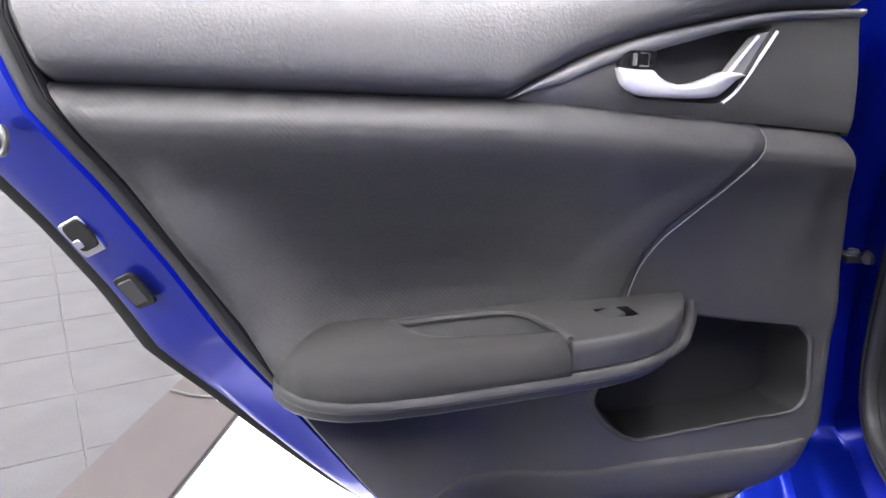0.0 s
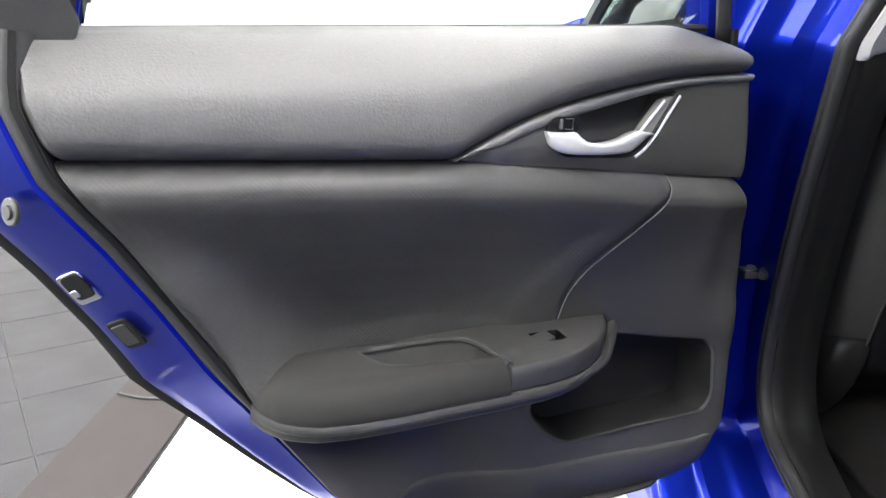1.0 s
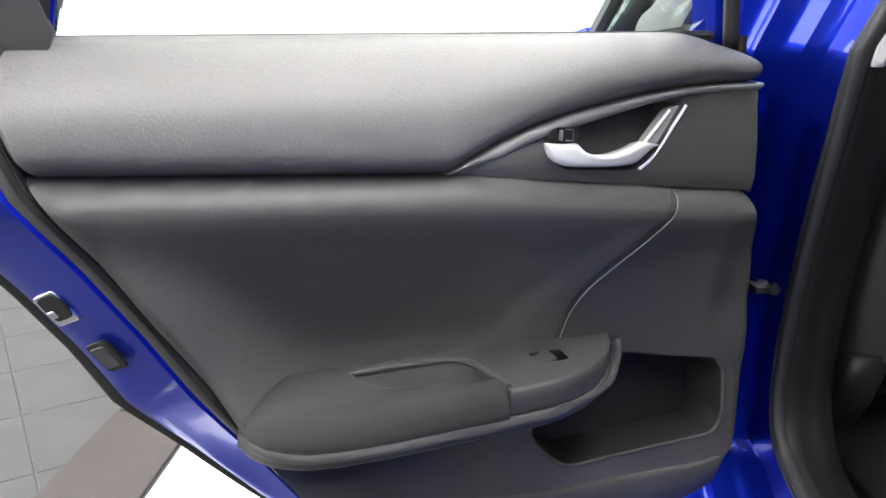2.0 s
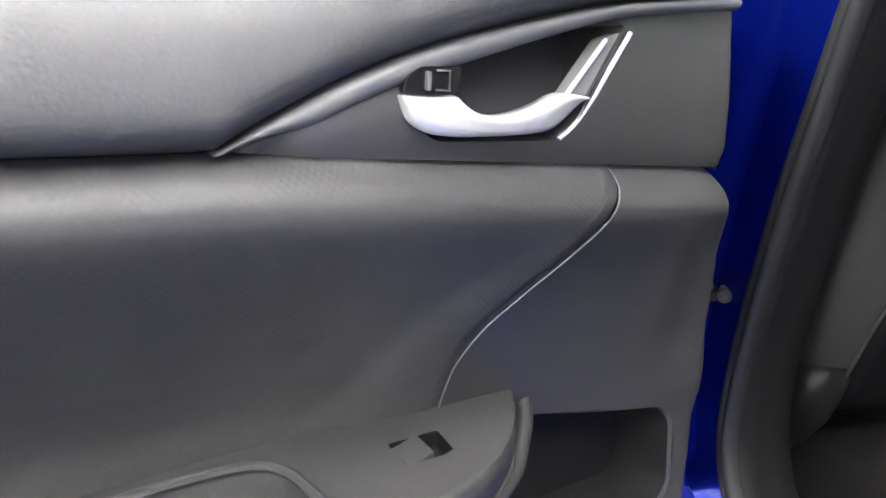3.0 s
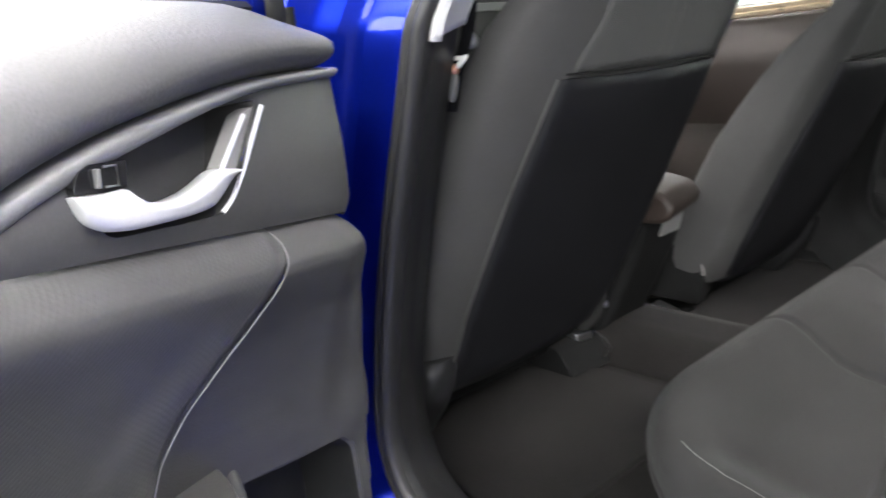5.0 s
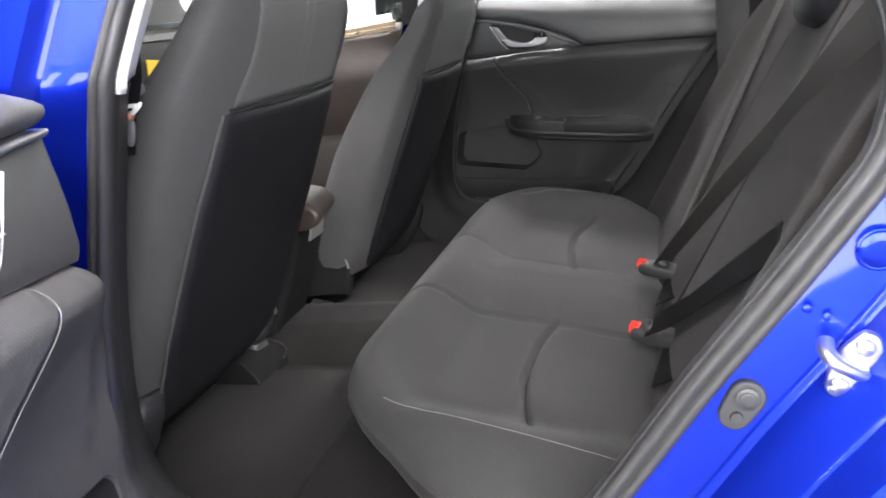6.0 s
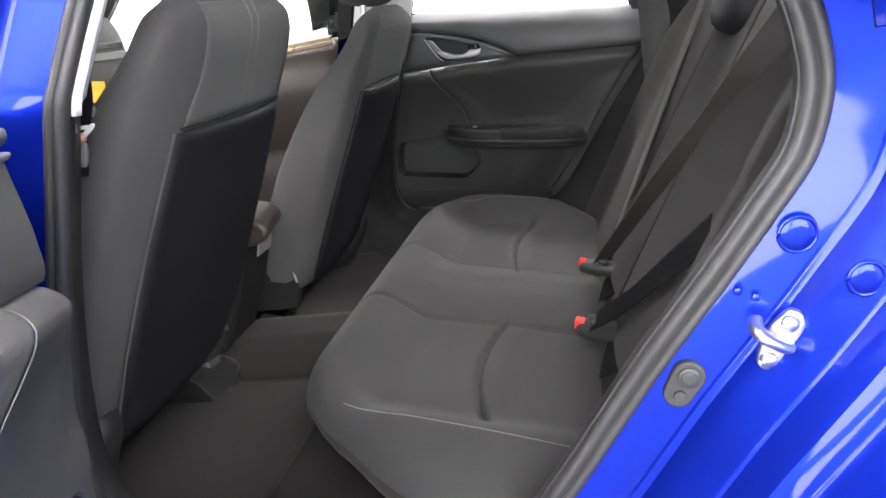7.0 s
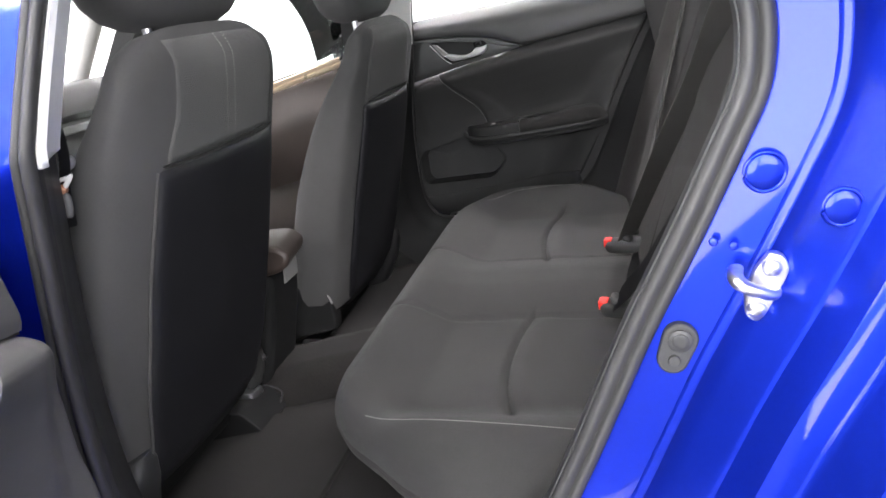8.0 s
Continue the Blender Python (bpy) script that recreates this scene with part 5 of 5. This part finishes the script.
# Sides are the cushion's cloth with their shade put into the colour.
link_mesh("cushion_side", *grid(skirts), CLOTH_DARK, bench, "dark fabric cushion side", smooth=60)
v, f = box_geo(0.16, 0.47, 0.38, 1.13, 0.30, 0.40)
link_mesh("base", v, f, CARPET, bench, "", bevel=0.02)
# stitched seam along the outer side of each place
for c in (-1, 1):
    for k in range(87):
        x = 0.078 + k * 0.0032
        d = 0.509 + 0.14 * (x - 0.175) - 0.40 * max(0.0, 0.14 - x)
        y = MID + c * d
        drop = side_drop(cushion_half(x, c > 0) - d)
        drop += 0.100 * (1 - math.sqrt(max(0, 1 - ((0.09 - x) / 0.12) ** 2))) if x < 0.09 else 0.0
        z = cushion_z(x, y) - drop
        link_mesh("stitch", *box_geo(x, x + 0.0019, y - 0.0003, y + 0.0003, z + 0.0002, z + 0.0008), THREAD, bench, smooth=0)


def back_x(z):
    return 0.41 + 0.56 * (z - 0.45)


def back_surface(y, z):
    d = abs(y - MID)
    x = back_x(z)
    # outer bolsters come forward, each place is hollowed
    x -= 0.036 * ss(0.42, 0.56, d) * ss(0.95, 0.80, z)
    x -= 0.016 * ss(0.08, 0.28, d) * ss(0.50, 0.30, d) * math.sin(math.pi * min(1, max(0, (z - 0.44) / 0.5)))
    x += 0.004 * math.exp(-((d - 0.135) / 0.005) ** 2)
    x += 0.004 * math.exp(-((z - 0.725 - 0.10 * (d - 0.3)) / 0.005) ** 2) * ss(0.14, 0.17, d)
    x += 0.05 * ss(0.88, 0.95, z) ** 2
    x += 0.06 * ss(0.57, 0.60, d)
    return x


for n, y0, y1, lab in (("backrest", 0.165, 0.618, "charcoal fabric seat back"), ("backrest", 0.622, 1.345, "charcoal fabric seat back")):
    rows = [[(back_surface(y, z), y, z) for y in np.linspace(y0, y1, int((y1 - y0) * 110))] for z in np.linspace(0.40, 0.95, 60)]
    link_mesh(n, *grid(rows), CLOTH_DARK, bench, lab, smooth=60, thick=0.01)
for y, hx, hz in ((0.36, 0.735, 0.955), (0.775, 0.665, 0.905), (1.15, 0.735, 0.955)):
    v, f = blob_geo((hx, y, hz), (0.045, 0.11, 0.07), 3.4, (0, 25, 0), 12)
    link_mesh("headrest", v, f, VINYL, bench, "low black headrest", smooth=60)


# ---- seat belts ----
def strap_geo(path, width, across, thick=0.0014, n=40):
    """A flat belt along a path; across: the direction of its width at its start and end."""
    pts = spline(path, n)
    rings = []
    for k, p in enumerate(pts):
        t = k / (n - 1)
        d = Vector(pts[min(k + 1, n - 1)] - pts[max(k - 1, 0)]).normalized()
        a = Vector(across[0]).lerp(Vector(across[1]), t)
        a = (a - d * a.dot(d)).normalized()
        b = d.cross(a)
        p = Vector(p)
        h, q = a * width / 2, b * thick / 2
        rings.append([p - h - q, p + h - q, p + h + q, p - h + q])
    return loft(rings)


def seat_belt(lab, path, across, mat, width=0.046):
    b = thing("seat_belt", lab, "seat belt", "rear seat belts")
    link_mesh("webbing", *strap_geo(path, width, across), mat, b, smooth=50)
    link_mesh("tongue", *blob_geo(path[-1], (0.010, 0.014, 0.006), 3, (0, 30, 0), 8), DARKRUB, b, "black belt tongue", smooth=60)
    return b


def buckle(lab, at, lean):
    b = thing("belt_buckle", lab, "belt buckle", "rear belt buckles", Matrix.Translation(at) @ pose(0, 0, 0, *lean))
    link_mesh("housing", *blob_geo((0, 0, 0), (0.046, 0.018, 0.012), 4, n=10), DARKRUB, b, "black plastic buckle housing", smooth=60)
    link_mesh("button", *box_geo(-0.0475, -0.034, -0.009, 0.009, -0.001, 0.0125), RED, b, "red release button", bevel=0.002)
    link_mesh("stalk", *strap_geo([(0.020, 0, -0.004), (0.020, -0.05, -0.003), (0.022, -0.12, -0.002)], 0.034, ((1, 0.1, 0.3), (0.8, 0.1, 0.6))), WEB_DARK, b)
    return b


seat_belt("grey belt webbing across the middle of the seat back", [(0.655, 0.29, 0.940), (0.600, 0.40, 0.845), (0.560, 0.52, 0.760), (0.500, 0.62, 0.665), (0.400, 0.78, 0.492)], ((0.50, -0.08, -0.37), (0.75, -0.2, 0.55)), WEB, 0.038)
seat_belt("black belt webbing drawn to the near buckle", [(0.515, 0.225, 0.705), (0.480, 0.33, 0.635), (0.430, 0.44, 0.550), (0.385, 0.525, 0.490)], ((0.35, -0.1, 0.9), (0.6, 0.0, 0.75)), WEB_DARK, 0.04)
far_path = [(0.655 - 0.245 * t, 1.075 - 0.245 * t, 0.945 - 0.460 * t) for t in (0, 0.25, 0.5, 0.75, 1)]
seat_belt("grey belt webbing hanging down the far seat back", far_path, ((0.0, 1, 0.15), (0.15, 0.9, 0.2)), WEB)
buckle("black belt buckle with a red button", (0.402, 0.530, 0.470), (0, 10, -10))
buckle("black belt buckle with a red button on the far side", (0.404, 0.792, 0.472), (0, 10, -10))


# ---- console, dashboard and wheel ----
def centre_console():
    c = thing("centre_console", "black centre console with padded brown armrest lid", "console")
    prof = [(-0.95, 0.36), (-0.300, 0.36), (-0.262, 0.43), (-0.205, 0.55), (-0.186, 0.605), (-0.196, 0.622), (-0.95, 0.60)]
    v, f = prism_geo(rounded(prof, 0.02, 4), 0.682, 0.806, lambda x, z, y: (x - 0.03, y, z))
    link_mesh("body", v, f, POCKET, c, "black plastic console body", bevel=0.014)
    prof = [(-0.56, 0.622), (-0.165, 0.622), (-0.140, 0.632), (-0.132, 0.652), (-0.150, 0.672), (-0.19, 0.680), (-0.56, 0.678)]
    v, f = prism_geo(rounded(prof, 0.012, 4), 0.670, 0.812, lambda x, z, y: (x - 0.025 - 0.9 * max(0, y - 0.74) ** 1.0 * 0.5, y, z - 0.008))
    link_mesh("armrest_lid", v, f, BROWN, c, "padded dark brown lid", bevel=0.012)
    v, f = prism_geo(rounded([(-0.199, 0.578), (-0.190, 0.578), (-0.180, 0.612), (-0.190, 0.612)], 0.003, 3), 0.735, 0.790, lambda x, z, y: (x - 0.03, y, z))
    link_mesh("rear_plate", v, f, GREYPLATE, c, "light grey end plate", bevel=0.003)
    return c


centre_console()


def dashboard():
    d = thing("dashboard", "dark grey dashboard under the windscreen", "dashboard")
    prof = [(-1.25, 0.40), (-0.98, 0.40), (-0.88, 0.62), (-0.80, 0.82), (-0.80, 1.03), (-0.83, 1.095), (-0.95, 1.12), (-1.25, 1.10)]
    v, f = prism_geo(rounded(prof, 0.05, 6), 0.10, 1.41, lambda x, z, y: (x, y, z))
    link_mesh("body", v, f, HARD, d, bevel=0.02)
    link_mesh("vent_band", *box_geo(-0.84, -0.797, 0.72, 1.39, 1.004, 1.022), PIANO, d, "dark air vent band", bevel=0.004)
    link_mesh("bright_strip", *box_geo(-0.84, -0.794, 0.72, 1.39, 0.978, 0.996), RIM, d, "thin silver dashboard strip", bevel=0.002)
    link_mesh("binnacle", *blob_geo((-0.90, 0.42, 0.98), (0.10, 0.18, 0.045), 3, n=10), HARD, d, smooth=60)
    return d


dashboard()
wheel = thing("steering_wheel", "black steering wheel with silver spokes", "steering wheel", m=pose(-0.70, 0.42, 0.86, 0, 65, 0))
ringp = [(0.185 * math.cos(t), 0.185 * math.sin(t), 0) for t in np.linspace(0, 2 * math.pi, 49)]
link_mesh("rim", *tube_geo(ringp, 0.016, 10), TRIM, wheel)
link_mesh("hub", *blob_geo((0, 0, -0.02), (0.07, 0.085, 0.03), 3, n=10), HARD, wheel)
for a in (0, 180, 270):
    link_mesh("spoke", *tube_geo([(0.05 * math.cos(radians(a)), 0.05 * math.sin(radians(a)), -0.02), (0.18 * math.cos(radians(a)), 0.18 * math.sin(radians(a)), 0)], 0.014, 8), SILVER, wheel)
tag = thing("paper_tag", "yellow paper tag standing against the dark dashboard", "tag", m=pose(-0.787, 1.195, 0.907, 0, 8, 80))
link_mesh("sheet", *box_geo(-0.04, 0.04, -0.0006, 0.0006, -0.026, 0.026), YELLOW, tag, smooth=0)


# ---- driver's belt tongue at the pillar ----
front_belt = thing("seat_belt", "dark front belt with a pale tongue beside the pillar", "seat belt")
link_mesh("webbing", *strap_geo([(-0.066, 0.186, 1.02), (-0.074, 0.182, 0.93), (-0.092, 0.178, 0.885), (-0.102, 0.176, 0.848)], 0.012, ((0.3, 0.95, 0), (0.3, 0.95, 0))), WEB_DARK, front_belt)
link_mesh("stop_button", *disc_geo((-0.092, 0.200, 0.912), (0.5, -0.85, 0.1), 0.008, 0.006, 18, 0.002), GREYBOLT, front_belt, "pale round belt button")
link_mesh("tongue", *box_geo(-0.094, -0.074, 0.168, 0.171, 0.8955, 0.8995), GARNISH, front_belt, "pale metal tongue", bevel=0.001)
link_mesh("tongue_plate", *blob_geo((-0.076, 0.170, 0.894), (0.010, 0.0022, 0.0026), 3, (0, -35, 0), 8), GARNISH, front_belt, smooth=60)
link_mesh("tongue_grip", *blob_geo((-0.0895, 0.170, 0.871), (0.0055, 0.004, 0.014), 2.6, (0, 18, 0), 8), RIM, front_belt, "grey plastic tongue grip", smooth=60)
link_mesh("grip_collar", *blob_geo((-0.087, 0.170, 0.888), (0.006, 0.005, 0.005), 2.6, n=6), COPPER, front_belt, "copper coloured collar", smooth=60)


# ---- floor tiles ----
def floor_tiles():
    """Square stone tiles, laid askew to the mat."""
    ground = bpy.data.objects["floor"]
    size, turn = 0.36, radians(33.9)
    me = bpy.data.meshes.new("tile")
    h = size / 2 - 0.0013
    b = 0.0025
    v = [(-h, -h, -0.012), (h, -h, -0.012), (h, h, -0.012), (-h, h, -0.012), (-h, -h, -0.002), (h, -h, -0.002), (h, h, -0.002), (-h, h, -0.002), (-h + b, -h + b, 0), (h - b, -h + b, 0), (h - b, h - b, 0), (-h + b, h - b, 0)]
    f = [(8, 9, 10, 11)] + [(i, (i + 1) % 4, (i + 1) % 4 + 4, i + 4) for i in range(4)] + [(i + 4, (i + 1) % 4 + 4, (i + 1) % 4 + 8, i + 8) for i in range(4)]
    me.from_pydata(v, [], f)
    me.materials.append(STONE)
    c, s = math.cos(turn), math.sin(turn)
    far_v, far_f = [], []
    for i in range(-40, 41):
        for j in range(-40, 41):
            x, y = -1.149 + ((i + 0.5) * c - (j + 0.5) * s) * size, -1.509 + ((i + 0.5) * s + (j + 0.5) * c) * size
            if not (-6.7 < x < 5.7 and -5.2 < y < 6.2) or (-4.0 < x < -0.3 and -0.8 < y < 2.4):
                continue
            if -3.4 < x < 2.0 and -4.4 < y < -1.0:
                t = new("tile", me)
                t.parent = ground
                t.matrix_basis = pose(x, y, -0.0005, 0, 0, math.degrees(turn))
            else:
                far_f.extend(tuple(k + len(far_v) for k in q) for q in f)
                far_v.extend((x + p[0] * c - p[1] * s, y + p[0] * s + p[1] * c, p[2] - 0.0005) for p in v)
    rest = link_mesh("tiles", far_v, far_f, STONE, ground, smooth=0)
    tagged(rest, kind="stuff")


floor_tiles()
